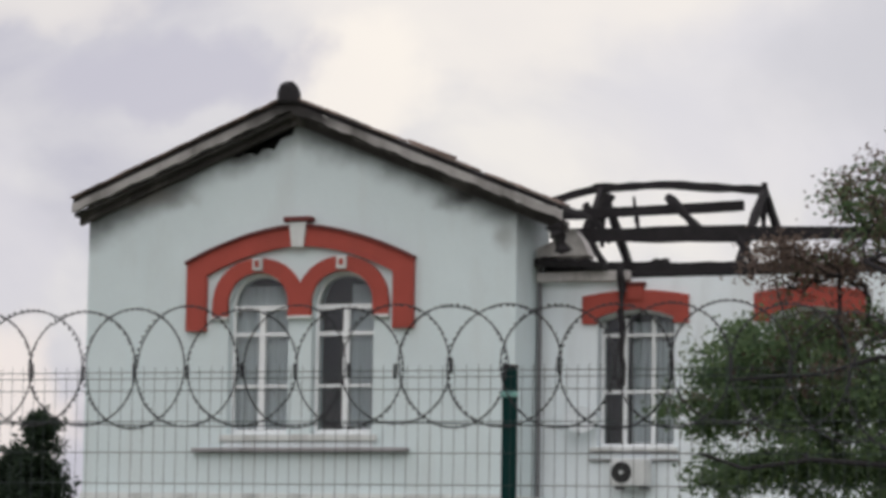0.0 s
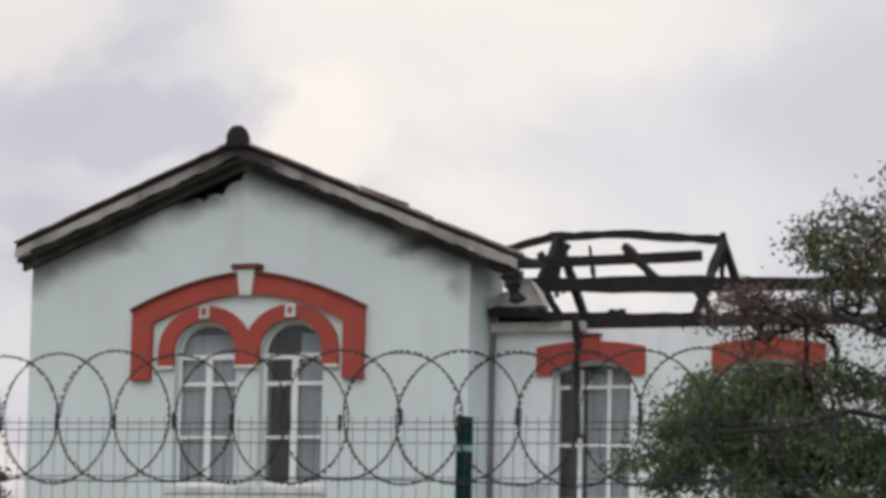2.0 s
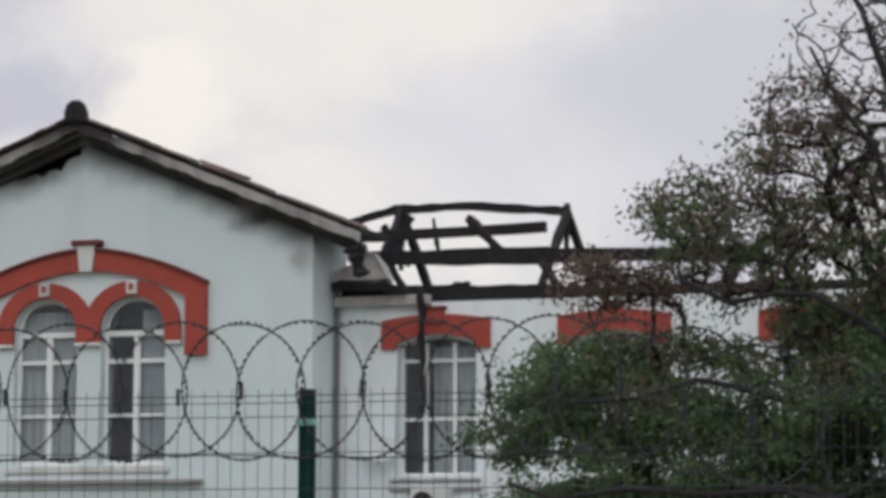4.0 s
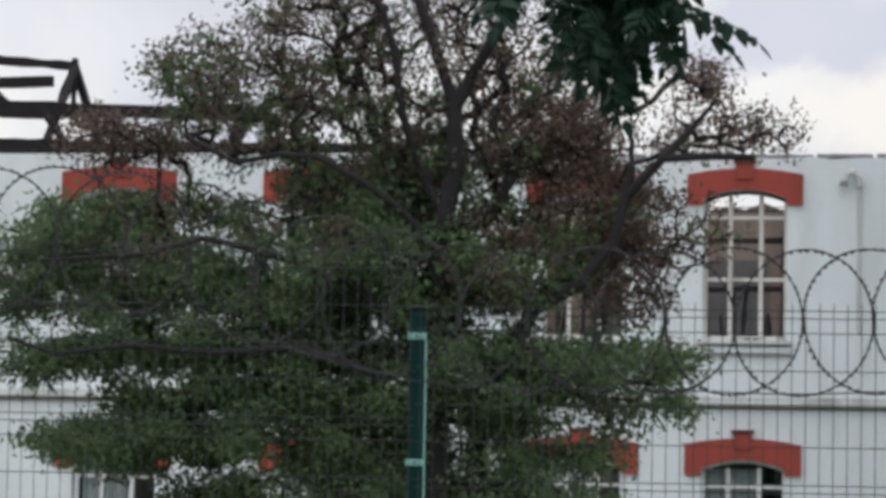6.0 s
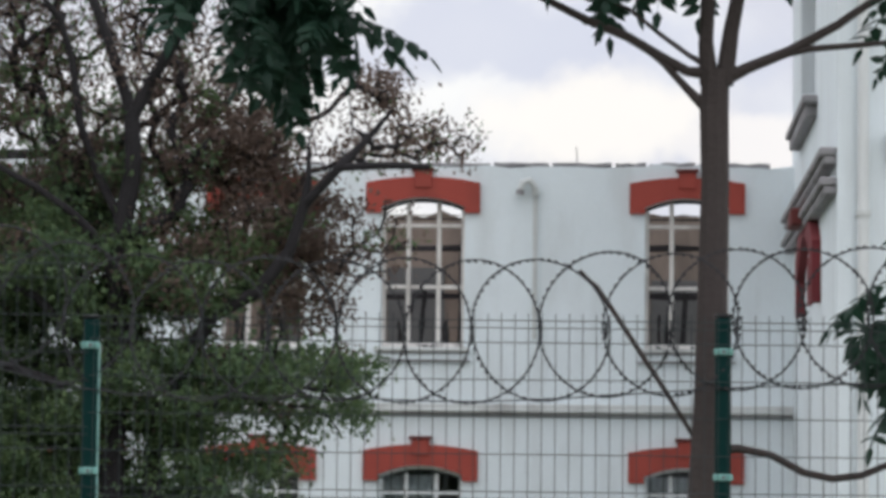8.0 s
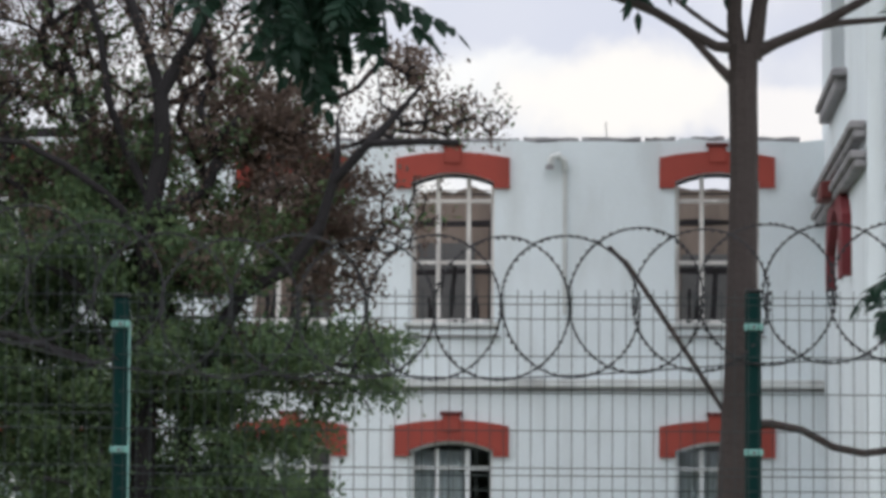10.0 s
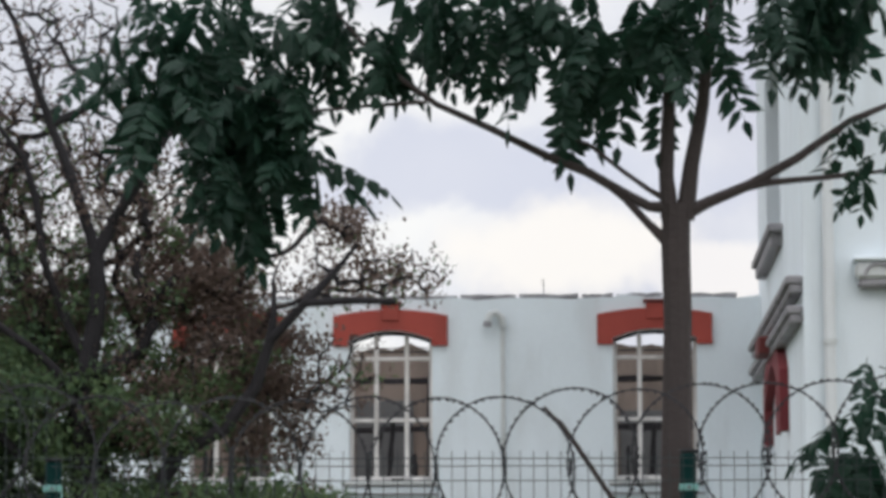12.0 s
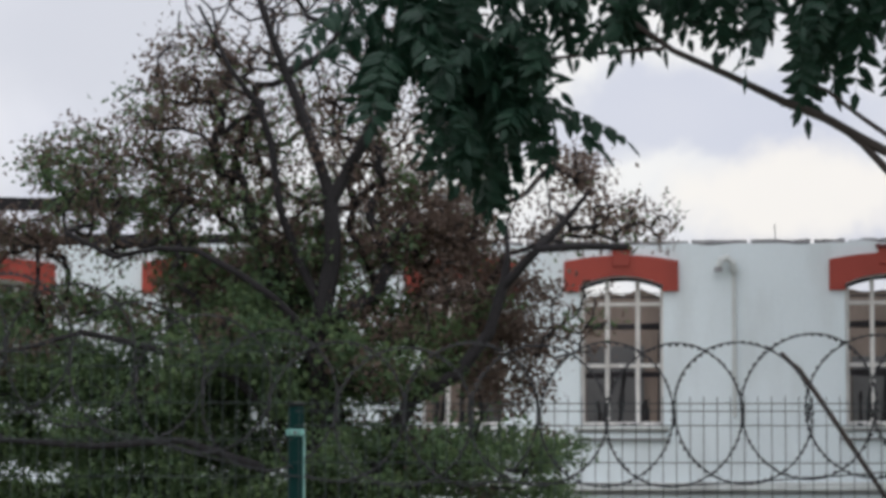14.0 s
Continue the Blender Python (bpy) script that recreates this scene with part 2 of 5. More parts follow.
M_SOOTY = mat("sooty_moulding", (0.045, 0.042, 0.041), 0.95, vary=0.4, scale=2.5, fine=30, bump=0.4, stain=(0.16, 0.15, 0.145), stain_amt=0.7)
M_TILE = mat("sooted_roof_tile", (0.20, 0.15, 0.13), 0.9, vary=0.3, scale=3.0, per_object=0.4, stain=(0.05, 0.045, 0.045), stain_amt=0.8)
M_PALE = mat("broken_render", (0.50, 0.48, 0.47), 0.9, vary=0.3, scale=4.0, fine=20, bump=0.6, stain=(0.15, 0.12, 0.1), stain_amt=0.7)
M_POST = mat("green_powder_coat", (0.003, 0.030, 0.028), 0.7, vary=0.1, bump=0.02, spec=0.12)
M_MESH = mat("dull_green_wire", (0.034, 0.044, 0.046), 0.7, vary=0.1, bump=0.0)
M_CLAMP = mat("pale_green_clamp", (0.22, 0.46, 0.42), 0.4, vary=0.1, bump=0.0)
M_RAZOR = mat("galvanised_razor_wire", (0.030, 0.030, 0.034), 0.6, metal=0.1, vary=0.2, bump=0.0)
M_BARK = mat("dark_bark", (0.021, 0.019, 0.021), 0.95, vary=0.35, scale=6.0, fine=40, bump=0.8)
M_SMOOTHBARK = mat("smooth_brown_bark", (0.062, 0.050, 0.047), 0.85, vary=0.22, scale=5.0, fine=40, bump=0.4, stain=(0.05, 0.04, 0.04), stain_amt=0.5)
M_LEAF = leaf_mat("green_leaf", (0.056, 0.112, 0.070), (0.165, 0.225, 0.088))
M_DRYLEAF = leaf_mat("dry_brown_leaf", (0.098, 0.068, 0.060), (0.190, 0.138, 0.108))
M_DARKLEAF = leaf_mat("dark_pinnate_leaf", (0.012, 0.036, 0.025), (0.030, 0.072, 0.044), 0.5)
M_CONIFER = leaf_mat("conifer_leaf", (0.010, 0.022, 0.014), (0.030, 0.050, 0.025))
M_GROUND = mat("rough_grass_earth", (0.09, 0.10, 0.055), 0.95, vary=0.35, scale=0.6, fine=12, bump=0.5)
M_PIPE = mat("grey_downpipe", (0.16, 0.16, 0.17), 0.6, vary=0.2, scale=4.0)
M_WHITEPIPE = mat("white_downpipe", (0.70, 0.72, 0.72), 0.5, vary=0.06)
M_AC = mat("white_metal_casing", (0.60, 0.62, 0.62), 0.5, vary=0.08, stain=(0.3, 0.3, 0.28), stain_amt=0.4)
M_BLACK = mat("black_plastic", (0.015, 0.015, 0.016), 0.5, vary=0.1)
M_DISH = mat("pale_dish", (0.84, 0.87, 0.88), 0.35, vary=0.08)


# ---- mesh helpers ----
def mesh(name, verts, faces, material):
    me = bpy.data.meshes.new(name)
    me.from_pydata([tuple(v) for v in verts], [], faces)
    me.materials.append(material)
    me.update()
    return me


def link(name, me, parent=None, label="", at=None):
    ob = new(name, me)
    if parent is not None:
        ob.parent = parent
    if at is not None:
        ob.matrix_basis = at
    if label:
        ob["label"] = label
    return ob


def part(name, bm, material, parent, label="", at=None):
    me = bpy.data.meshes.new(name)
    bmesh.ops.recalc_face_normals(bm, faces=bm.faces)
    bm.to_mesh(me)
    bm.free()
    me.materials.append(material)
    return link(name, me, parent, label, at)


def empty(name, label, category, at=(0, 0, 0), group="", kind=""):
    ob = new(name)
    ob.location = at
    return tagged(ob, label, category, group, kind)


def box(bm, x0, x1, y0, y1, z0, z1, bevel=0.0):
    vs = [bm.verts.new((x, y, z)) for x in (x0, x1) for y in (y0, y1) for z in (z0, z1)]
    fs = [bm.faces.new([vs[i] for i in f]) for f in ((0, 1, 3, 2), (4, 6, 7, 5), (0, 4, 5, 1), (2, 3, 7, 6), (0, 2, 6, 4), (1, 5, 7, 3))]
    if bevel:
        es = list({e for f in fs for e in f.edges})
        bmesh.ops.bevel(bm, geom=es, offset=bevel, segments=1, affect="EDGES")
    return bm


def boxed(x0, x1, y0, y1, z0, z1, bevel=0.0):
    return box(bmesh.new(), x0, x1, y0, y1, z0, z1, bevel)


def weld(bm):
    """Joins touching prisms into one body: meeting corners merged, inner faces removed."""
    bmesh.ops.remove_doubles(bm, verts=bm.verts, dist=1e-4)
    bm.verts.index_update()
    seen = {}
    for f in bm.faces:
        seen.setdefault(frozenset(v.index for v in f.verts), []).append(f)
    twice = [f for fs in seen.values() if len(fs) > 1 for f in fs]
    if twice:
        bmesh.ops.delete(bm, geom=twice, context="FACES_ONLY")


def columns(bm, xs, spans, y0, y1):
    """Prisms between neighbouring xs; spans(xa, xb) gives [(za0, za1, zb0, zb1)], bottom and top at each end."""
    for xa, xb in zip(xs, xs[1:]):
        for a0, a1, b0, b1 in spans(xa, xb):
            v = [bm.verts.new(p) for p in ((xa, y0, a0), (xb, y0, b0), (xb, y0, b1), (xa, y0, a1), (xa, y1, a0), (xb, y1, b0), (xb, y1, b1), (xa, y1, a1))]
            for f in ((0, 1, 2, 3), (5, 4, 7, 6), (4, 0, 3, 7), (1, 5, 6, 2), (3, 2, 6, 7), (4, 5, 1, 0)):
                bm.faces.new([v[i] for i in f])
    weld(bm)
    return bm


def wall_bm(x0, x1, z0, top, openings, y0, y1, step=0.6):
    """A wall along x with openings (xa, xb, sill, head function) that go through it; top is a function of x."""
    xs = {x0, x1}
    n = max(1, int((x1 - x0) / step))
    xs |= {x0 + (x1 - x0) * i / n for i in range(n + 1)}
    for xa, xb, _, _ in openings:
        xs = {x for x in xs if not (xa < x < xb)}
        xs |= {xa + (xb - xa) * i / 10 for i in range(11)}
    xs = sorted(xs)
    xs = [x for i, x in enumerate(xs) if i == 0 or x - xs[i - 1] > 1e-4]

    def spans(xa, xb):
        mid = (xa + xb) / 2
        cut = sorted(((s, h) for a, b, s, h in openings if a < mid < b), key=lambda c: c[0])
        rows, lo_a, lo_b = [], z0, z0
        for s, h in cut:
            rows.append((lo_a, s, lo_b, s))
            lo_a, lo_b = h(xa), h(xb)
        rows.append((lo_a, top(xa), lo_b, top(xb)))
        return rows

    return columns(bmesh.new(), xs, spans, y0, y1)


def arc_band(bm, outer, inner, xs, y0, y1):
    return columns(bm, xs, lambda xa, xb: [(inner(xa), outer(xa), inner(xb), outer(xb))], y0, y1)


def tube(bm, pts, radii, sides=6, cap=True):
    """A tapered tube along points."""
    pts = [Vector(p) for p in pts]
    rings = []
    ref = Vector((0.31, 0.93, 0.17)).normalized()
    for i, p in enumerate(pts):
        d = (pts[min(i + 1, len(pts) - 1)] - pts[max(i - 1, 0)])
        d = d.normalized() if d.length > 1e-9 else Vector((0, 0, 1))
        u = d.cross(ref)
        if u.length < 1e-3:
            u = d.cross(Vector((1, 0, 0)))
        u.normalize()
        w = d.cross(u)
        r = radii[i] if hasattr(radii, "__len__") else radii
        rings.append([bm.verts.new(p + (u * math.cos(2 * math.pi * k / sides) + w * math.sin(2 * math.pi * k / sides)) * r) for k in range(sides)])
    for a, b in zip(rings, rings[1:]):
        for k in range(sides):
            bm.faces.new((a[k], a[(k + 1) % sides], b[(k + 1) % sides], b[k]))
    if cap and sides > 2:
        bm.faces.new(rings[0][::-1])
        bm.faces.new(rings[-1])
    return bm


def beam(p, q, w, h, rough=0.012, n=6, seed=0):
    """A squared timber between two points with burnt, uneven faces."""
    rnd = random.Random(seed)
    p, q = Vector(p), Vector(q)
    d = (q - p).normalized()
    side = d.cross(Vector((0, 0, 1)))
    if side.length < 0.1:
        side = Vector((1, 0, 0))
    side.normalize()
    up = side.cross(d)
    bm = bmesh.new()
    rings = []
    for i in range(n + 1):
        c = p.lerp(q, i / n)
        k = 1 - 0.25 * rnd.random()
        rings.append([bm.verts.new(c + side * (a * w / 2 * k + rnd.uniform(-rough, rough)) + up * (b * h / 2 * k + rnd.uniform(-rough, rough))) for a, b in ((-1, -1), (1, -1), (1, 1), (-1, 1))])
    for a, b in zip(rings, rings[1:]):
        for k in range(4):
            bm.faces.new((a[k], a[(k + 1) % 4], b[(k + 1) % 4], b[k]))
    bm.faces.new(rings[0][::-1])
    bm.faces.new(rings[-1])
    return bm


def disc(bm, centre, radius, y0, y1, sides=20):
    vs = [[bm.verts.new((centre[0] + radius * math.cos(2 * math.pi * k / sides), y, centre[1] + radius * math.sin(2 * math.pi * k / sides))) for k in range(sides)] for y in (y0, y1)]
    bm.faces.new(vs[0])
    bm.faces.new(vs[1][::-1])
    for k in range(sides):
        bm.faces.new((vs[0][k], vs[0][(k + 1) % sides], vs[1][(k + 1) % sides], vs[1][k]))
    return bm


# ---- the plan ----
D = 44.61          # front of the recessed main wall
G = 43.61          # front of the gabled wing
T = 0.45           # wall thickness
BASE = -1.6        # ground at the building
BACK = D + 8.0
GX0, GX1 = -25.23, -17.36
APEX = -21.29
WING_X, WING_Y = 2.27, 34.8


def ground_z(y):
    t = min(max((y - 14) / 16, 0), 1)
    return BASE * t * t * (3 - 2 * t)


def build_ground():
    ys = [-300, -60, -10, 6] + [8 + 2 * i for i in range(13)] + [40, 60, 120, 400, 1500]
    xs = [-1500, -400, -120, -60, -30, -15, 0, 15, 30, 60, 120, 400, 1500]
    vs = [(x, y, ground_z(y)) for y in ys for x in xs]
    n = len(xs)
    fs = [(j * n + i, j * n + i + 1, (j + 1) * n + i + 1, (j + 1) * n + i) for j in range(len(ys) - 1) for i in range(n - 1)]
    tagged(link("ground", mesh("ground", vs, fs, M_GROUND)), "rough grass and bare earth sloping to the building", "ground", kind="structure")


build_ground()


# ---- main building: recessed wall with two storeys of windows ----
LEFT_X = (-15.67, -12.77, -9.60)
RIGHT_X = (-5.62, -3.22, 0.70)
WINS = LEFT_X + RIGHT_X
HALF = 0.62


def width_of(cx):
    """The windows beside the gable are a little wider than the burnt-out ones."""
    return 1.06 if cx in LEFT_X else 1.0


def rise_of(cx):
    return 0.04 if cx in LEFT_X else 0.0


def flat_arch(cx, spring, crown, half=HALF):
    return lambda x: spring + (crown - spring) * (1 - ((x - cx) / half) ** 2)


UP_SILL, UP_SPRING, UP_CROWN = 3.47, 5.56, 5.70
LOW_SILL, LOW_SPRING, LOW_CROWN = -0.50, 1.58, 1.72


def wall_top(x):
    if x < -8.5:
        return 6.25
    return 6.17 + 0.025 * math.sin(x * 7.3) * math.sin(x * 2.1) + (0.03 if 0.1 < x < 1.1 else 0.0)


def build_main_wall():
    ops = []
    for cx in WINS:
        h = HALF * width_of(cx)
        ops.append((cx - h, cx + h, LOW_SILL, flat_arch(cx, LOW_SPRING, LOW_CROWN, h)))
        ops.append((cx - h, cx + h, UP_SILL + rise_of(cx), flat_arch(cx, UP_SPRING + rise_of(cx), UP_CROWN + rise_of(cx), h)))
    w = part("wall_main", wall_bm(GX1, WING_X, BASE, wall_top, ops, D, D + T, 0.35), M_WALL, None)
    tagged(w, "white plastered two-storey wall under a burnt-off roof", "wall", kind="structure")
    back = part("wall_back", wall_bm(GX1, WING_X, BASE, lambda x: 6.10 + 0.06 * math.sin(x * 3.1) + 0.06 * math.sin(x * 8.7), [], BACK, BACK + T, 0.3), M_INNER, None)
    tagged(back, "smoke-browned inner face of the rear wall", "wall", kind="structure")
    fl = part("floor_upper", boxed(GX1, WING_X, D + T, BACK, 2.35, 2.55), M_INNER, None)
    tagged(fl, "storey floor inside the burnt building", "floor", kind="structure")
    for x in (-14.2, -7.6, -1.3):
        p = part("wall_partition", boxed(x - 0.1, x + 0.1, D + T + 0.004, BACK - 0.004, 2.555, 5.6), M_INNER, None)
        tagged(p, "smoke-stained partition wall between gutted rooms", "wall", kind="structure")


build_main_wall()


def lintel(cx, y, spring):
    """A red-painted flat-arched window head with drop ends and a small dark keystone cap."""
    e = empty("window_surround", "brick-red painted window head with keystone on white plaster", "window surround", (cx, y, 0), "window surrounds")
    a = 0.85
    xs = [-a, -HALF] + [-HALF + 2 * HALF * i / 12 for i in range(1, 12)] + [HALF, a]

    def outer(x):
        return spring + 0.36 + 0.09 * (1 - (x / a) ** 2)

    def inner(x):
        return spring + 0.14 * (1 - (x / HALF) ** 2) if abs(x) < HALF + 1e-6 else spring - 0.09

    bm = bmesh.new()
    columns(bm, [-a, -HALF], lambda p, q: [(spring - 0.09, outer(p), spring - 0.09, outer(q))], -0.07, 0.02)
    columns(bm, [HALF, a], lambda p, q: [(spring - 0.09, outer(p), spring - 0.09, outer(q))], -0.07, 0.02)
    arc_band(bm, outer, inner, xs[1:-1], -0.07, 0.02)
    part("arch_band", bm, M_RED, e)
    part("keystone", boxed(-0.13, 0.13, -0.10, 0.02, spring + 0.28, spring + 0.52, 0.01), M_RED, e)
    part("cap", boxed(-0.165, 0.165, -0.125, 0.02, spring + 0.522, spring + 0.575, 0.008), M_DARKRED, e, "dark red keystone cap")
    return e


def sill(cx, z, y=D, half=0.70):
    e = empty("window_sill", "pale plastered window sill with a drip edge", "window sill", (cx, y, z), "window sills")
    part("slab", boxed(-half, half, -0.12, 0.0, -0.06, 0.0, 0.012), M_TRIM, e)
    # thin dark strips below the slab and the moulding
    part("drip", boxed(-half + 0.01, half - 0.01, -0.105, 0.0, -0.084, -0.062, 0.004), M_GREYTRIM, e, "dark drip edge")
    part("moulding", boxed(-half + 0.04, half - 0.04, -0.06, 0.0, -0.185, -0.086, 0.01), M_WALL, e)
    part("apron_bead", boxed(-half - 0.02, half + 0.02, -0.08, 0.0, -0.212, -0.187, 0.006), M_GREYTRIM, e, "dark bead")
    return e


def bar(e, name, x0, x1, z0, z1, material, y0=0.0, depth=0.06):
    return part(name, boxed(x0, x1, y0, y0 + depth, z0, z1, 0.006), material, e)


def three_light(cx, z0, spring, crown, material, glazed=True, hue=""):
    """A three-light casement: frame, two mullions, two transoms and its panes."""
    e = empty("window", hue or "white three-light casement window with pale mullions", "window", (cx, D + 0.20, 0), "casement windows")
    h = HALF
    f = 0.055
    for s in (-1, 1):
        bar(e, "jamb", *sorted((s * h, s * (h - f))), z0, spring, material)
    bar(e, "bottom_rail", -h + f, h - f, z0, z0 + 0.07, material)
    t1, t2 = z0 + (spring - z0) * 0.435, z0 + (spring - z0) * 0.875
    cols = [(-h + f, -0.258), (-0.196, 0.196), (0.258, h - f)]
    for x in (-0.227, 0.227):
        bar(e, "mullion", x - 0.032, x + 0.032, z0 + 0.07, spring + (0.02 if glazed else 0.09), material, -0.01, 0.08)
    for t in (t1, t2):
        bar(e, "transom", -h + f, h - f, t - 0.028, t + 0.028, material, 0.004, 0.05)
    if not glazed:
        bar(e, "blind_rail", -h + f, h - f, t2 + 0.09, t2 + 0.12, M_CHAR, 0.01, 0.03)
        bar(e, "head_rail", -h + f, h - f, t2 + 0.15, t2 + 0.165, M_CHAR, 0.01, 0.03)
    bm = bmesh.new()
    arc_band(bm, flat_arch(0, spring, crown), lambda x: flat_arch(0, spring, crown)(x) - 0.05, [-h + 2 * h * i / 12 for i in range(13)], 0.0, 0.06)
    part("head", bm, material if glazed else M_CHAR, e)
    if glazed:
        zs = [z0 + 0.07, t1, t2, spring + 0.09]
        for i, (a, b) in enumerate(cols):
            for j in range(3):
                pane = part("pane", boxed(a, b, 0.025, 0.031, zs[j] + 0.028, zs[j + 1] - 0.028), M_GLASS, e)
                pane.visible_shadow = False
    return e


def curtain(x0, x1, z0, z1, y):
    """A gathered curtain hanging behind a pane."""
    n = 28
    bm = bmesh.new()
    a = [bm.verts.new((x0 + (x1 - x0) * i / n, y + 0.025 * math.sin(i * 1.7), z0)) for i in range(n + 1)]
    b = [bm.verts.new((x0 + (x1 - x0) * i / n, y + 0.02 * math.sin(i * 1.7 + 0.4), z1)) for i in range(n + 1)]
    for i in range(n):
        bm.faces.new((a[i], a[i + 1], b[i + 1], b[i]))
    bmesh.ops.solidify(bm, geom=list(bm.faces), thickness=0.006)
    c = part("curtain", bm, M_CURTAIN, None)
    return tagged(c, "pale grey curtain hanging behind a window", "curtain", "curtains")


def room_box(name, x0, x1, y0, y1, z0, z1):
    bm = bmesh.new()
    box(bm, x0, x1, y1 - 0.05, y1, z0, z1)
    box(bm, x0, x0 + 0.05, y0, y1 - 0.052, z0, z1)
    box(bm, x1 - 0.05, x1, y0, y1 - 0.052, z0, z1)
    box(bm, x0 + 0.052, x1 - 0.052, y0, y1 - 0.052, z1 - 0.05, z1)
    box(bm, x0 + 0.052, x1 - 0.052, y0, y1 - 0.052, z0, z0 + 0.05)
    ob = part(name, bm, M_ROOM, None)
    return tagged(ob, "room behind the windows, its lack of light in the wall colour", "room", kind="structure")


for cx in WINS:
    burnt = cx in RIGHT_X
    up = rise_of(cx)
    built = [lintel(cx, D, UP_SPRING + up), lintel(cx, D, LOW_SPRING - up), sill(cx, UP_SILL + up), sill(cx, LOW_SILL)]
    built.append(three_light(cx, UP_SILL + up, UP_SPRING + up, UP_CROWN + up, M_OLDPAINT if burnt else M_PVC, not burnt, hue="burnt-out window with pale bars and no glass" if burnt else ""))
    built.append(three_light(cx, LOW_SILL, LOW_SPRING, LOW_CROWN, M_PVC))
    for ob in built:
        ob.scale.x = width_of(cx)
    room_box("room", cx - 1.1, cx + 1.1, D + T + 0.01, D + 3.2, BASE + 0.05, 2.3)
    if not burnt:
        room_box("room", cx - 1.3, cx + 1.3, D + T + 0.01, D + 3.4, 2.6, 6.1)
        curtain(cx - 0.15, cx + HALF - 0.05, UP_SILL + 0.02, UP_SPRING, D + 0.31)
    curtain(cx - 0.56, cx + 0.22, LOW_SILL + 0.02, LOW_SPRING, D + 0.31)


def string_course(name, x0, x1, y, z):
    e = empty(name, "pale plaster string course, its drip shadow coloured as a dark band", "string course", (0, 0, 0), kind="structure")
    part("fillet", boxed(x0, x1, y - 0.10, y, z + 0.06, z + 0.12, 0.01), M_TRIM, e)
    part("roll", boxed(x0, x1, y - 0.14, y, z - 0.01, z + 0.058, 0.02), M_TRIM, e)
    # dark strip that puts the roll's drip shadow into the colour
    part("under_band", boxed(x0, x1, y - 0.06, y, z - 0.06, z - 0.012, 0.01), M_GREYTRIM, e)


string_course("trim_main", GX1, WING_X, D, 2.52)
string_course("trim_gable", GX0, GX1, G, 2.60)
e = empty("trim_return", "pale string course turning the wing's corner", "string course", kind="structure")
part("roll", boxed(GX1, GX1 + 0.12, G, D - 0.145, 2.56, 2.70, 0.02), M_TRIM, e)


# ---- gabled wing ----
def roof_z(x):
    return 9.28 - (0.385 if x < APEX else 0.405) * abs(x - APEX)


def gable_top(x):
    z = roof_z(x) - 0.30
    if -22.55 < x < APEX - 0.1:
        z -= 0.10 + 0.30 * (1 - abs(x + 21.85) / 0.75) ** 0.7 * (0.75 + 0.25 * math.sin(x * 19)) if abs(x + 21.85) < 0.75 else 0.05
    return z


HOOD_L, HOOD_R, HOOD_Z = -23.28, -19.13, 5.42


def hx(u):
    return HOOD_L + u


ARCH_C = (hx(1.32), hx(2.86))
ARCH_R, ARCH_RISE, ARCH_SPRING = 0.56, 0.50, HOOD_Z + 0.46
GSILL = HOOD_Z - 1.72


def round_head(cx):
    return lambda x: ARCH_SPRING + ARCH_RISE * math.sqrt(max(1 - ((x - cx) / ARCH_R) ** 2, 0))


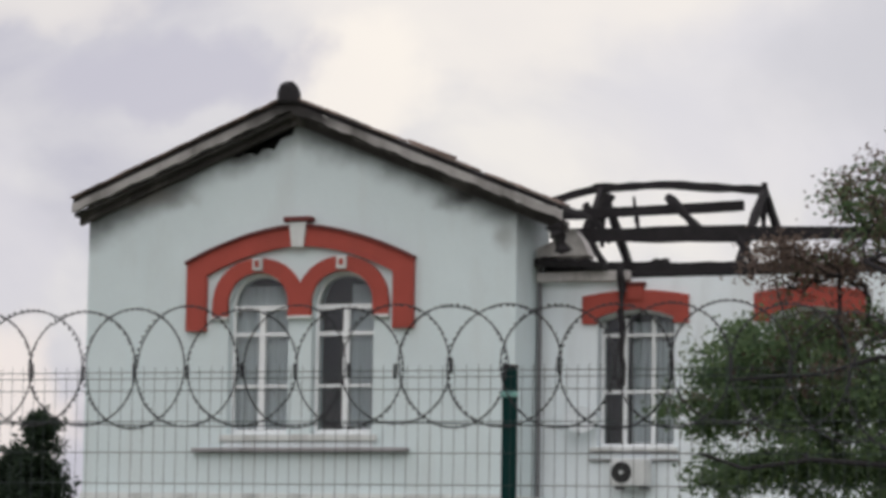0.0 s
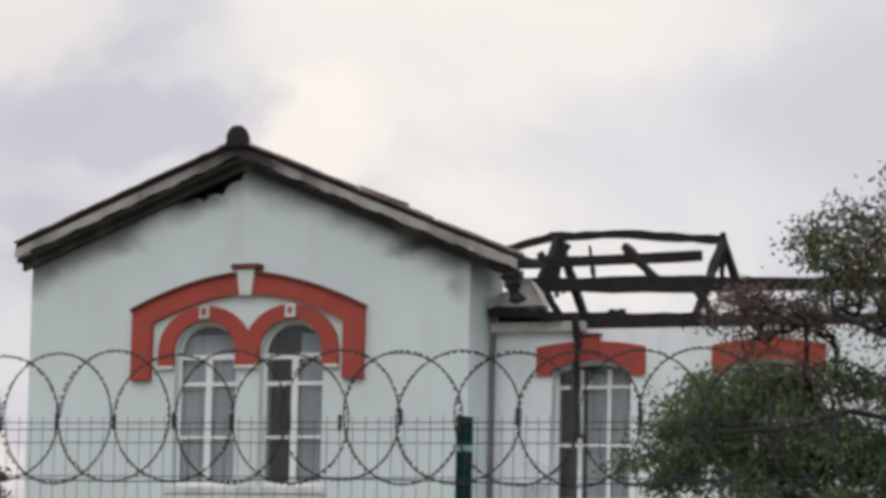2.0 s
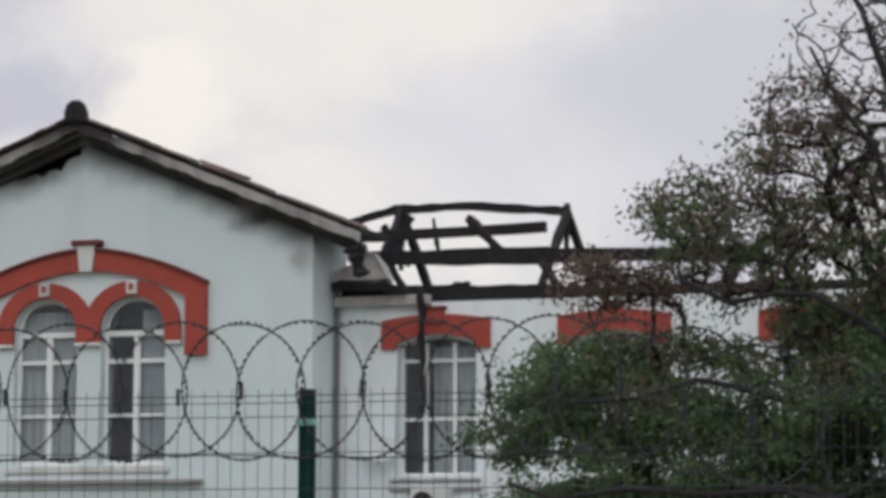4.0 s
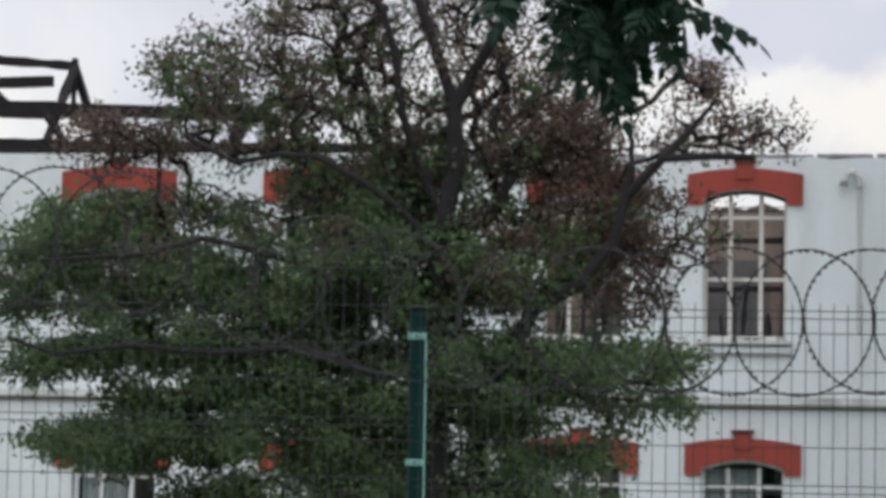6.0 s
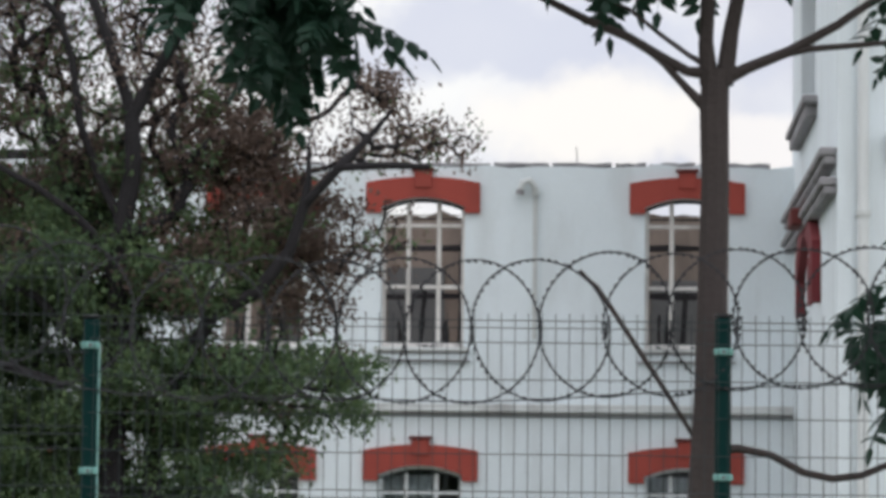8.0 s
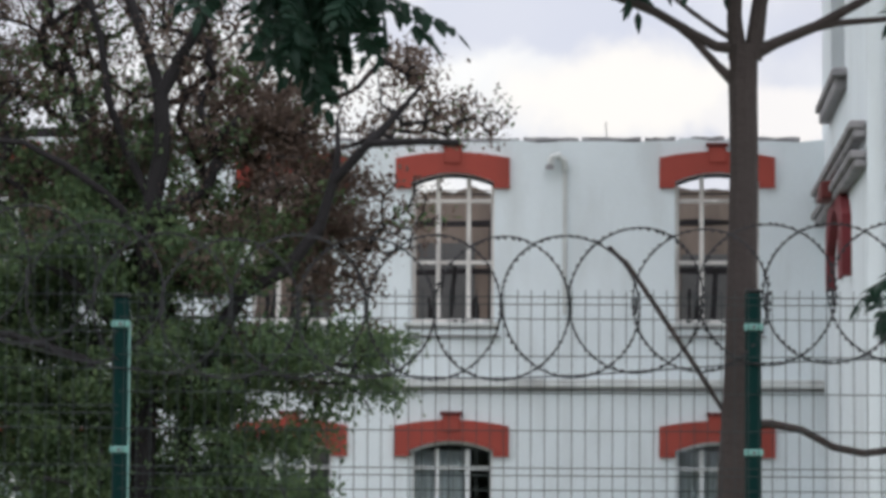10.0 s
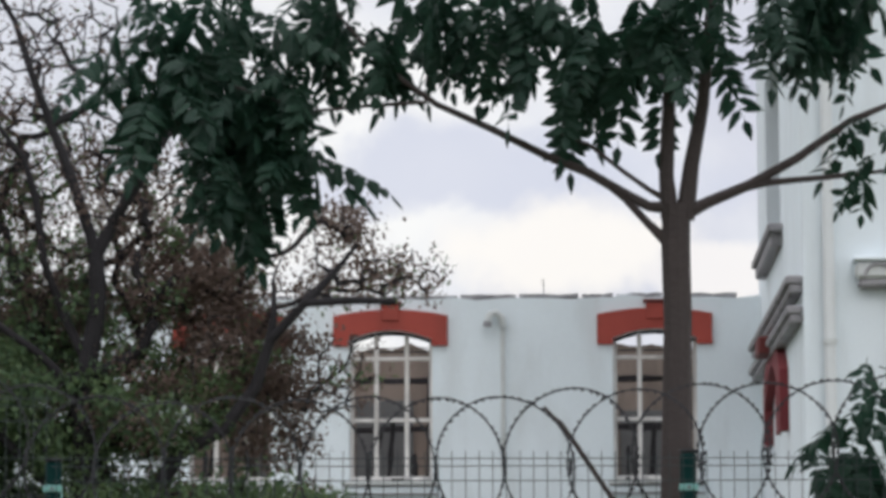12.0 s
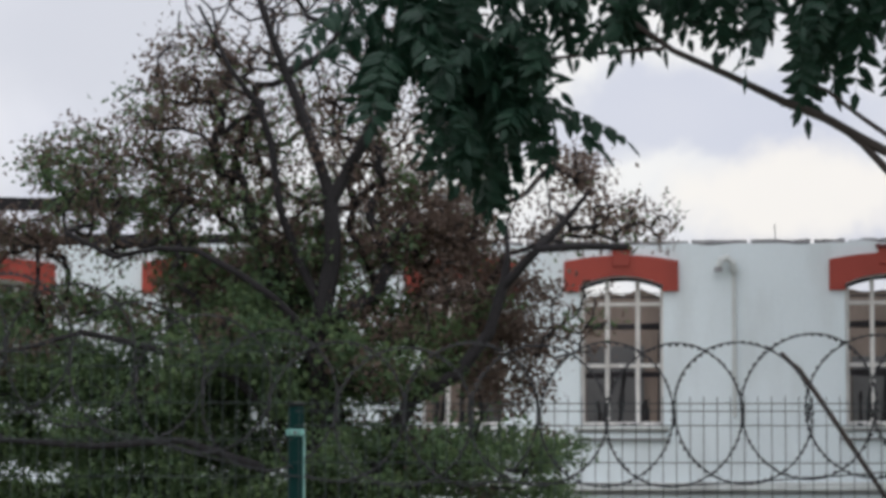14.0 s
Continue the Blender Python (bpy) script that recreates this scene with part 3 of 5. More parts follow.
def build_gable():
    ops = [(c - ARCH_R, c + ARCH_R, GSILL, round_head(c)) for c in ARCH_C]
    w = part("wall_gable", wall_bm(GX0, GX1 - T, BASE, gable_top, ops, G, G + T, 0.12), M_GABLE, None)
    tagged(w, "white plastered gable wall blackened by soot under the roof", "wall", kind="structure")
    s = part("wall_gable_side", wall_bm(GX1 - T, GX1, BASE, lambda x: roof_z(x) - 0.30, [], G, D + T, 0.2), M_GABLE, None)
    tagged(s, "white plastered return wall of the gabled wing", "wall", kind="structure")
    s = part("wall_gable_far", wall_bm(GX0, GX0 + T, BASE, lambda x: 6.0, [], G + T, BACK + 1, 0.2), M_GABLE, None)
    tagged(s, "white plastered outer wall of the gabled wing", "wall", kind="structure")
    s = part("wall_gable_rear", wall_bm(GX0 + T, GX1 - T, BASE, lambda x: 6.0, [], BACK + 1 - T, BACK + 1, 0.4), M_INNER, None)
    tagged(s, "rear wall of the gabled wing", "wall", kind="structure")
    s = part("wall_gable_inner", wall_bm(GX1 - T, GX1, BASE, lambda x: 6.0, [], D + T + 0.002, BACK + 1, 0.2), M_INNER, None)
    tagged(s, "inner wall between the wing and the gutted rooms", "wall", kind="structure")
    # added backing that makes the void under the roof read dark
    s = part("wall_attic", wall_bm(GX0 + T, GX1 - T, 7.0, lambda x: roof_z(x) - 0.12, [], G + 0.9, G + 1.0, 0.3), M_CHAR, None)
    tagged(s, "dark backing added inside the gable's attic", "wall", kind="structure")
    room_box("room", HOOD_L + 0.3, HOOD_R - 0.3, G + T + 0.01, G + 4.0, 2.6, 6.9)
    up = empty("gable_roof", "low-pitched tiled roof with charred weathered verge boards", "roof", kind="structure")
    for side, x0, x1 in (("left", -25.36, APEX), ("right", APEX, -16.45)):
        xs = [x0 + (x1 - x0) * i / 12 for i in range(13)]
        part("deck", columns(bmesh.new(), xs, lambda a, b: [(roof_z(a) - 0.10, roof_z(a) - 0.03, roof_z(b) - 0.10, roof_z(b) - 0.03)], G - 0.36, G + 1.0), M_CHAR, up)
        wob = lambda x: 0.014 * math.sin(x * 9) + 0.01 * math.sin(x * 23)
        part("verge_board", columns(bmesh.new(), [x0 + (x1 - x0) * i / 40 for i in range(41)], lambda a, b: [(roof_z(a) - 0.25 + wob(a), roof_z(a) - 0.105, roof_z(b) - 0.25 + wob(b), roof_z(b) - 0.105)], G - 0.40, G - 0.33), M_RAKE, up)
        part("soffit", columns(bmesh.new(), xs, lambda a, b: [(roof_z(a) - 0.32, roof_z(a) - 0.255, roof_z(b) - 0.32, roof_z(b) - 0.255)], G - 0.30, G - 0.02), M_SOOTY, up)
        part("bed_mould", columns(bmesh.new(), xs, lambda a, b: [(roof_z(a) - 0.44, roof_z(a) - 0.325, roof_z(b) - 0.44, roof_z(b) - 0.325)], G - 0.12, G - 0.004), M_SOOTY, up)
        n = 22
        slope = math.atan2(roof_z(x1) - roof_z(x0), x1 - x0)
        rnd = random.Random(3 if side == "left" else 4)
        L0 = abs(x1 - x0) / n
        tile_me = None
        for i in range(n):
            if side == "right" and i in (9, 15):
                continue
            if tile_me is None:
                b2 = boxed(-L0 * 0.53, L0 * 0.53, -0.06, 0.36, 0.0, 0.035, 0.006)
                tile_me = bpy.data.meshes.new("tile")
                b2.to_mesh(tile_me)
                b2.free()
                tile_me.materials.append(M_TILE)
            xc = x0 + (x1 - x0) * (i + 0.5) / n
            m = Matrix.Translation((xc, G - 0.38, roof_z(xc) - 0.022 + rnd.uniform(0, 0.016))) @ Matrix.Rotation(-slope + rnd.uniform(-0.05, 0.05), 4, "Y")
            link("verge_tile", tile_me, up, at=m)
    bm = bmesh.new()
    prof = [(-0.20, 9.14), (-0.20, 9.34), (-0.15, 9.46), (-0.07, 9.52), (0.05, 9.52), (0.13, 9.46), (0.19, 9.33), (0.21, 9.14)]
    rings = [[bm.verts.new((APEX + u * k, y, 9.30 + (z - 9.30) * k)) for u, z in prof] for y, k in ((G - 0.50, 0.6), (G - 0.47, 0.92), (G - 0.40, 1.0), (G - 0.32, 0.92), (G - 0.29, 0.6))]
    for a, b in zip(rings, rings[1:]):
        for k in range(len(prof)):
            bm.faces.new((a[k], a[(k + 1) % len(prof)], b[(k + 1) % len(prof)], b[k]))
    bm.faces.new(rings[0])
    bm.faces.new(rings[-1][::-1])
    part("ridge_cap", bm, M_CHAR, up, "sooty rounded ridge cap")
    for x, dz, dx in ((-18.95, 0.02, 0.42), (-18.55, 0.05, 0.3)):
        b2 = boxed(-dx / 2, dx / 2, -0.1, 0.25, 0, 0.05, 0.01)
        link_me = bpy.data.meshes.new("loose_tile")
        b2.to_mesh(link_me)
        b2.free()
        link_me.materials.append(M_TILE)
        ob = link("loose_tile", link_me, None, at=Matrix.Translation((x, G - 0.3, roof_z(x) + 0.012 + dz * 0.3)) @ Matrix.Rotation(0.36, 4, "Y"))
        tagged(ob, "slipped roof tile lying on the verge", "roof tile", "loose tiles")


build_gable()


def gable_hood():
    """The wide red hood over the paired round-arched windows."""
    e = empty("arched_hood", "wide brick-red painted hood mould over paired arches", "window surround", (0, 0, 0))
    w = HOOD_R - HOOD_L
    mid = (HOOD_L + HOOD_R) / 2

    def outer(x):
        u = (x - mid) / (w / 2)
        return HOOD_Z + 1.13 + 0.57 * (1 - abs(u) ** 1.75)

    def inner(x):
        u = (x - mid) / (w / 2 - 0.36)
        return HOOD_Z + 0.93 + 0.45 * (1 - min(abs(u), 1) ** 1.9)

    y0, y1 = G - 0.10, G + 0.02
    bm = bmesh.new()
    columns(bm, [HOOD_L, HOOD_L + 0.18, HOOD_L + 0.36], lambda a, b: [(HOOD_Z, outer(a), HOOD_Z, outer(b))], y0, y1)
    columns(bm, [HOOD_R - 0.36, HOOD_R - 0.18, HOOD_R], lambda a, b: [(HOOD_Z, outer(a), HOOD_Z, outer(b))], y0, y1)
    arc_band(bm, outer, inner, [HOOD_L + 0.36 + (w - 0.72) * i / 24 for i in range(25)], y0, y1)
    part("hood_band", bm, M_RED, e)
    bm = bmesh.new()
    arc_band(bm, lambda x: outer(x) + 0.05, lambda x: outer(x) + 0.003, [HOOD_L - 0.02 + (w + 0.04) * i / 28 for i in range(29)], y0 - 0.05, y1)
    part("hood_roll", bm, M_DARKRED, e, "darker projecting top edge")
    bm = bmesh.new()
    v = [bm.verts.new(p) for p in ((mid - 0.10, y0 - 0.06, HOOD_Z + 1.36), (mid + 0.10, y0 - 0.06, HOOD_Z + 1.36), (mid + 0.155, y0 - 0.06, HOOD_Z + 1.78), (mid - 0.155, y0 - 0.06, HOOD_Z + 1.78), (mid - 0.10, y0, HOOD_Z + 1.36), (mid + 0.10, y0, HOOD_Z + 1.36), (mid + 0.155, y0, HOOD_Z + 1.78), (mid - 0.155, y0, HOOD_Z + 1.78))]
    for f in ((0, 1, 2, 3), (5, 4, 7, 6), (4, 0, 3, 7), (1, 5, 6, 2), (3, 2, 6, 7), (4, 5, 1, 0)):
        bm.faces.new([v[i] for i in f])
    part("keystone", bm, M_TRIM, e, "white keystone")
    part("keystone_cap", boxed(mid - 0.25, mid + 0.25, y0 - 0.10, y1, HOOD_Z + 1.783, HOOD_Z + 1.87, 0.015), M_DARKRED, e, "dark red keystone cap")
    # one red band round each arch, joined over the middle pier
    R = ARCH_R + 0.28

    def ring_outer(x):
        return ARCH_SPRING + max(0.75 * math.sqrt(max(1 - ((x - c) / R) ** 2, 0)) for c in ARCH_C)

    leg = HOOD_Z + 0.235

    def ring_inner(x):
        for c in ARCH_C:
            if abs(x - c) < ARCH_R - 1e-5:
                return ARCH_SPRING + ARCH_RISE * math.sqrt(1 - ((x - c) / ARCH_R) ** 2)
        return leg

    a0, a1 = ARCH_C[0] - R, ARCH_C[1] + R
    spans = [(a0, ARCH_C[0] - ARCH_R), (ARCH_C[0] + ARCH_R, ARCH_C[1] - ARCH_R), (ARCH_C[1] + ARCH_R, a1)]
    for p, q in spans:
        part("arch_leg", columns(bmesh.new(), [p + (q - p) * i / 8 for i in range(9)], lambda a, b: [(leg, max(ring_outer(a), ARCH_SPRING + 0.01), leg, max(ring_outer(b), ARCH_SPRING + 0.01))], G - 0.07, G + 0.02), M_RED, e)
    for c in ARCH_C:
        xs = [c - ARCH_R * math.cos(math.pi * i / 24) for i in range(25)]
        xs[0] += 1e-4
        xs[-1] -= 1e-4
        part("arch_ring", arc_band(bmesh.new(), ring_outer, ring_inner, xs, G - 0.07, G + 0.02), M_RED, e)
    for c in ARCH_C:
        part("small_keystone", boxed(c - 0.09, c + 0.09, G - 0.11, G, ARCH_SPRING + 0.53, ARCH_SPRING + 0.745, 0.012), M_TRIM, e, "small white keystone")
        part("small_keystone_mark", boxed(c - 0.04, c + 0.04, G - 0.118, G - 0.112, ARCH_SPRING + 0.59, ARCH_SPRING + 0.70), M_RED, e)
    for x in (a0, ARCH_C[0] + ARCH_R, ARCH_C[1] + ARCH_R):
        ww = 0.28 if x != ARCH_C[0] + ARCH_R else ARCH_C[1] - ARCH_C[0] - 2 * ARCH_R
        part("impost", boxed(x - 0.02, x + ww + 0.02, G - 0.09, G, leg - 0.06, leg - 0.004, 0.01), M_TRIM, e)
    e2 = empty("window_ledge", "long pale ledge below the paired windows", "window sill", (0, 0, 0))
    part("slab", boxed(HOOD_L + 0.18, HOOD_R - 0.05, G - 0.15, G, GSILL - 0.30, GSILL - 0.23, 0.012), M_GREYTRIM, e2)
    part("sill", boxed(ARCH_C[0] - 0.66, ARCH_C[1] + 0.66, G - 0.08, G, GSILL - 0.12, GSILL - 0.01, 0.01), M_TRIM, e2)
    part("apron", boxed(ARCH_C[0] - 0.6, ARCH_C[1] + 0.6, G - 0.03, G, GSILL - 0.228, GSILL - 0.122, 0.008), M_WALL, e2)


gable_hood()


def arch_window(cx, open_left):
    e = empty("arched_window", "white round-headed casement window with a dark pane" if open_left else "white round-headed casement window", "window", (cx, G + 0.16, 0), "arched windows")
    R, f = ARCH_R, 0.06
    for s in (-1, 1):
        bar(e, "jamb", *sorted((s * R, s * (R - f))), GSILL, ARCH_SPRING, M_PVC)
    bm = bmesh.new()
    xs = [-R * math.cos(math.pi * i / 20) for i in range(21)]
    arc_band(bm, lambda x: ARCH_SPRING + ARCH_RISE * math.sqrt(max(1 - (x / R) ** 2, 0)), lambda x: ARCH_SPRING + (ARCH_RISE - f) * math.sqrt(max(1 - (x / (R - f)) ** 2, 0)), xs, 0.0, 0.06)
    part("arched_head", bm, M_PVC, e)
    bar(e, "bottom_rail", -R + f, R - f, GSILL, GSILL + 0.08, M_PVC)
    za, zb, zc = HOOD_Z - 0.92, HOOD_Z - 0.056, HOOD_Z + 0.385
    bar(e, "mullion", -0.055, 0.055, GSILL + 0.08, zc - 0.05, M_PVC, -0.012, 0.08)
    for z, h in ((za, 0.025), (zb, 0.035), (zc, 0.045)):
        bar(e, "transom", -R + f, R - f, z - h, z + h, M_PVC, 0.004, 0.05)
    for a, b in ((-R + f, -0.06), (0.06, R - f)):
        zs = [GSILL + 0.08, za, zb, zc]
        for j in range(3):
            p = part("pane", boxed(a, b, 0.025, 0.031, zs[j] + 0.03, zs[j + 1] - 0.03), M_GLASS, e)
            p.visible_shadow = False
    bm = bmesh.new()
    arc_band(bm, lambda x: ARCH_SPRING + (ARCH_RISE - f) * math.sqrt(max(1 - (x / (R - f)) ** 2, 0)), lambda x: zc + 0.05, [-(R - f) * 0.985 + (R - f) * 1.97 * i / 16 for i in range(17)], 0.025, 0.031)
    p = part("fanlight_pane", bm, M_GLASS, e)
    p.visible_shadow = False
    if open_left:
        curtain(cx + 0.05, cx + R - 0.03, GSILL, ARCH_SPRING + 0.3, G + 0.27)
    else:
        curtain(cx - R + 0.03, cx + R - 0.03, GSILL, ARCH_SPRING + 0.3, G + 0.27)


arch_window(ARCH_C[0], False)
arch_window(ARCH_C[1], True)


# ---- burnt roof timbers over the main wall ----
def truss():
    e = empty("burnt_roof_frame", "charred black roof timbers left standing after a fire", "roof frame", (0, 0, 0))
    ridge = [(-17.91, 7.72), (-16.98, 7.95), (-15.72, 7.97), (-14.01, 7.80)]
    for i, (a, b) in enumerate(zip(ridge, ridge[1:])):
        part("ridge_beam", beam((a[0], D + 1.6, a[1]), (b[0] + 0.04, D + 1.6, b[1]), 0.11, 0.15, seed=i), M_CHAR, e)
    part("purlin", beam((-17.5, D + 0.9, 7.42), (-14.15, D + 0.9, 7.48), 0.12, 0.18, seed=5), M_CHAR, e)
    part("heavy_beam", beam((-17.1, D + 0.6, 7.04), (-14.0, D + 0.6, 6.99), 0.2, 0.28, seed=6), M_CHAR, e)
    part("heavy_beam", beam((-14.0, D + 0.6, 6.99), (-10.6, D + 0.6, 6.92), 0.2, 0.25, seed=7), M_CHAR, e)
    part("wall_plate", beam((-17.3, D + 0.2, 6.46), (-13.4, D + 0.2, 6.38), 0.24, 0.19, 0.03, 14, seed=8), M_CHAR, e)
    part("wall_plate", beam((-13.4, D + 0.2, 6.38), (-8.8, D + 0.2, 6.33), 0.24, 0.14, 0.03, 14, seed=9), M_CHAR, e)
    part("rear_plate", beam((-17.3, D + 3.0, 6.62), (-9.0, D + 3.0, 6.5), 0.2, 0.16, 0.03, 14, seed=10), M_CHAR, e)
    for x, z in ((-16.85, 7.93), (-14.02, 7.80)):
        part("rafter", beam((x, D + 1.6, z), (x - 0.02, D + 0.25, 6.45), 0.12, 0.16, seed=int(-x * 10)), M_CHAR, e)
        part("rafter", beam((x, D + 1.62, z), (x + 0.06, D + 3.0, 6.6), 0.12, 0.16, seed=int(-x * 11)), M_CHAR, e)
        part("post", beam((x, D + 1.6, 6.95), (x, D + 1.6, z + (0.14 if x > -15 else 0)), 0.09, 0.09, seed=int(-x * 12)), M_CHAR, e)
    for p, q, w in (((-16.45, 1.0, 7.75), (-16.85, 0.9, 7.1), 0.13), ((-16.9, 0.9, 7.6), (-16.45, 0.9, 6.95), 0.12), ((-15.45, 0.9, 7.68), (-14.85, 0.7, 7.1), 0.14), ((-16.08, 1.0, 7.70), (-15.92, 0.8, 7.1), 0.06),
                    ((-16.7, 0.6, 6.98), (-16.75, 0.3, 6.45), 0.13), ((-16.72, 0.6, 7.0), (-16.3, 0.3, 6.45), 0.1), ((-14.2, 0.6, 7.0), (-13.75, 0.3, 6.42), 0.12), ((-10.9, 0.6, 6.9), (-11.1, 0.2, 6.35), 0.16), ((-10.6, 0.6, 6.95), (-10.5, 0.2, 6.3), 0.14)):
        part("brace", beam((p[0], D + p[1], p[2]), (q[0], D + q[1], q[2]), w, w, seed=int(abs(p[0]) * 100 + w * 1000)), M_CHAR, e)
    part("block", beam((-15.45, D + 0.2, 6.50), (-15.2, D + 0.2, 6.50), 0.16, 0.16, seed=40), M_CHAR, e)


truss()


def eave_debris():
    e = empty("broken_eave", "broken burnt eave end with hanging pale render", "roof eave", (0, 0, 0))
    part("fascia", boxed(GX1 + 0.02, -15.75, D - 0.16, D - 0.004, 6.20, 6.36, 0.01), M_PALE, e)
    part("burnt_board", beam((-17.3, D - 0.2, 6.52), (-16.1, D - 0.25, 6.44), 0.3, 0.14, 0.03, 8, seed=50), M_CHAR, e)
    bm = bmesh.new()
    rnd = random.Random(9)
    pts = [(-17.3, 6.74), (-17.0, 6.85), (-16.88, 7.08), (-16.66, 7.05), (-16.5, 6.85), (-16.40, 6.62), (-16.6, 6.55), (-17.0, 6.6), (-17.3, 6.58)]
    fr = [bm.verts.new((x, D - 0.28 + rnd.uniform(-0.06, 0.06), z)) for x, z in pts]
    bk = [bm.verts.new((x, D + 0.05, z - 0.03)) for x, z in pts]
    bm.faces.new(fr)
    bm.faces.new(bk[::-1])
    for k in range(len(pts)):
        bm.faces.new((fr[k], fr[(k + 1) % len(pts)], bk[(k + 1) % len(pts)], bk[k]))
    part("render_chunk", bm, M_PALE, e, "cracked pale render")
    part("burnt_joist", beam((-16.62, G - 0.3, 7.0), (-16.45, G - 0.2, 6.55), 0.3, 0.2, 0.04, 6, seed=51), M_CHAR, e)
    hang = part("hanging_timber", beam((-15.86, D - 0.20, 6.45), (-15.83, D - 0.17, 4.50), 0.09, 0.12, 0.03, 12, seed=52), M_CHAR, None)
    tagged(hang, "charred strip hanging down over a window", "burnt timber")


eave_debris()

pipe = empty("downpipe", "dark rusty downpipe in the corner of the wings", "downpipe", (0, 0, 0))
part("tube", tube(bmesh.new(), [(-17.30, D - 0.10, 6.55), (-17.30, D - 0.10, BASE)], 0.04, 8), M_PIPE, pipe)
part("hopper", boxed(-17.37, -17.23, D - 0.18, D - 0.03, 6.45, 6.62, 0.02), M_PIPE, pipe)


def ac_unit(x, y, z, w=0.62, h=0.44):
    e = empty("air_conditioner", "white outdoor air-conditioning unit with a dark round fan grille", "air conditioner", (x, y, z))
    part("casing", boxed(0, w, 0, 0.26, 0, h, 0.02), M_AC, e)
    g = part("fan_grille", disc(bmesh.new(), (0.20, h / 2), 0.17, -0.012, -0.001, 24), M_BLACK, e, "black round fan grille")
    part("hub", disc(bmesh.new(), (0.20, h / 2), 0.035, -0.022, -0.013, 12), M_AC, g)
    for dx in (0.08, w - 0.12):
        part("bracket", boxed(dx, dx + 0.04, -0.02, 0.40, -0.05, -0.002, 0.005), M_PIPE, e)


ac_unit(-15.95, D - 0.40, 2.88)


def dish():
    e = empty("satellite_dish", "pale satellite dish on the wall", "satellite dish", (-16.53, D - 0.22, 3.93))
    bm = bmesh.new()
    rings = []
    for r in (0.0, 0.1, 0.19, 0.27):
        rings.append([bm.verts.new((r * math.cos(2 * math.pi * k / 20), 0.5 * (r * r) * -1.6, r * 0.9 * math.sin(2 * math.pi * k / 20))) for k in range(20)] if r else [bm.verts.new((0, 0, 0))])
    for k in range(20):
        bm.faces.new((rings[0][0], rings[1][k], rings[1][(k + 1) % 20]))
    for a, b in zip(rings[1:], rings[2:]):
        for k in range(20):
            bm.faces.new((a[k], b[k], b[(k + 1) % 20], a[(k + 1) % 20]))
    bmesh.ops.solidify(bm, geom=list(bm.faces), thickness=0.012)
    r = part("reflector", bm, M_DISH, e)
    r.rotation_euler = (radians(-25), 0, radians(20))
    part("mount", tube(bmesh.new(), [(0, 0.02, 0), (0, 0.22, -0.06)], 0.025, 8), M_PIPE, e)
    part("feed_arm", tube(bmesh.new(), [(0, -0.02, -0.22), (0.05, -0.26, -0.12)], 0.012, 6), M_PIPE, e)


dish()


def gooseneck():
    e = empty("wall_vent_pipe", "bent vent pipe with a conduit below, darkened for its shadow line", "vent pipe", (-1.68, D, 5.90))
    pts = [(0.14, 0.03, -1.2), (0.14, -0.06, -0.16), (0.12, -0.10, -0.02), (0.04, -0.13, 0.05), (-0.05, -0.14, 0.02), (-0.09, -0.14, -0.08)]
    part("tube", tube(bmesh.new(), pts[1:], 0.055, 8), M_TRIM, e)
    part("mouth", tube(bmesh.new(), [(-0.09, -0.14, -0.09), (-0.095, -0.14, -0.16)], 0.065, 8), M_GREYTRIM, e)
    # conduit in darker trim, its vertical shadow line put into the colour
    part("conduit", boxed(0.10, 0.165, -0.05, 0.0, -2.3, -0.17, 0.01), M_TRIM, e)


gooseneck()

ant = part("roof_wire", tube(bmesh.new(), [(-0.93, D + 0.2, 6.1), (-0.95, D + 0.2, 6.48)], 0.008, 5), M_PIPE, None)
tagged(ant, "thin bent wire standing on the wall top", "wire")


def coping():
    rnd = random.Random(5)
    e = empty("wall_coping", "thin charred remains along the roofless wall top", "coping", (0, 0, 0))
    x = -8.4
    while x < WING_X - 0.4:
        w = rnd.uniform(0.5, 1.3)
        w = min(w, WING_X - 0.02 - x)
        part("remnant", beam((x, D + 0.18, 6.205), (x + w - 0.06, D + 0.18, 6.205 + rnd.uniform(-0.005, 0.015)), 0.34, 0.05, 0.012, 6, seed=int(x * 50) + 900), M_GREYTRIM, e)
        x += w


coping()


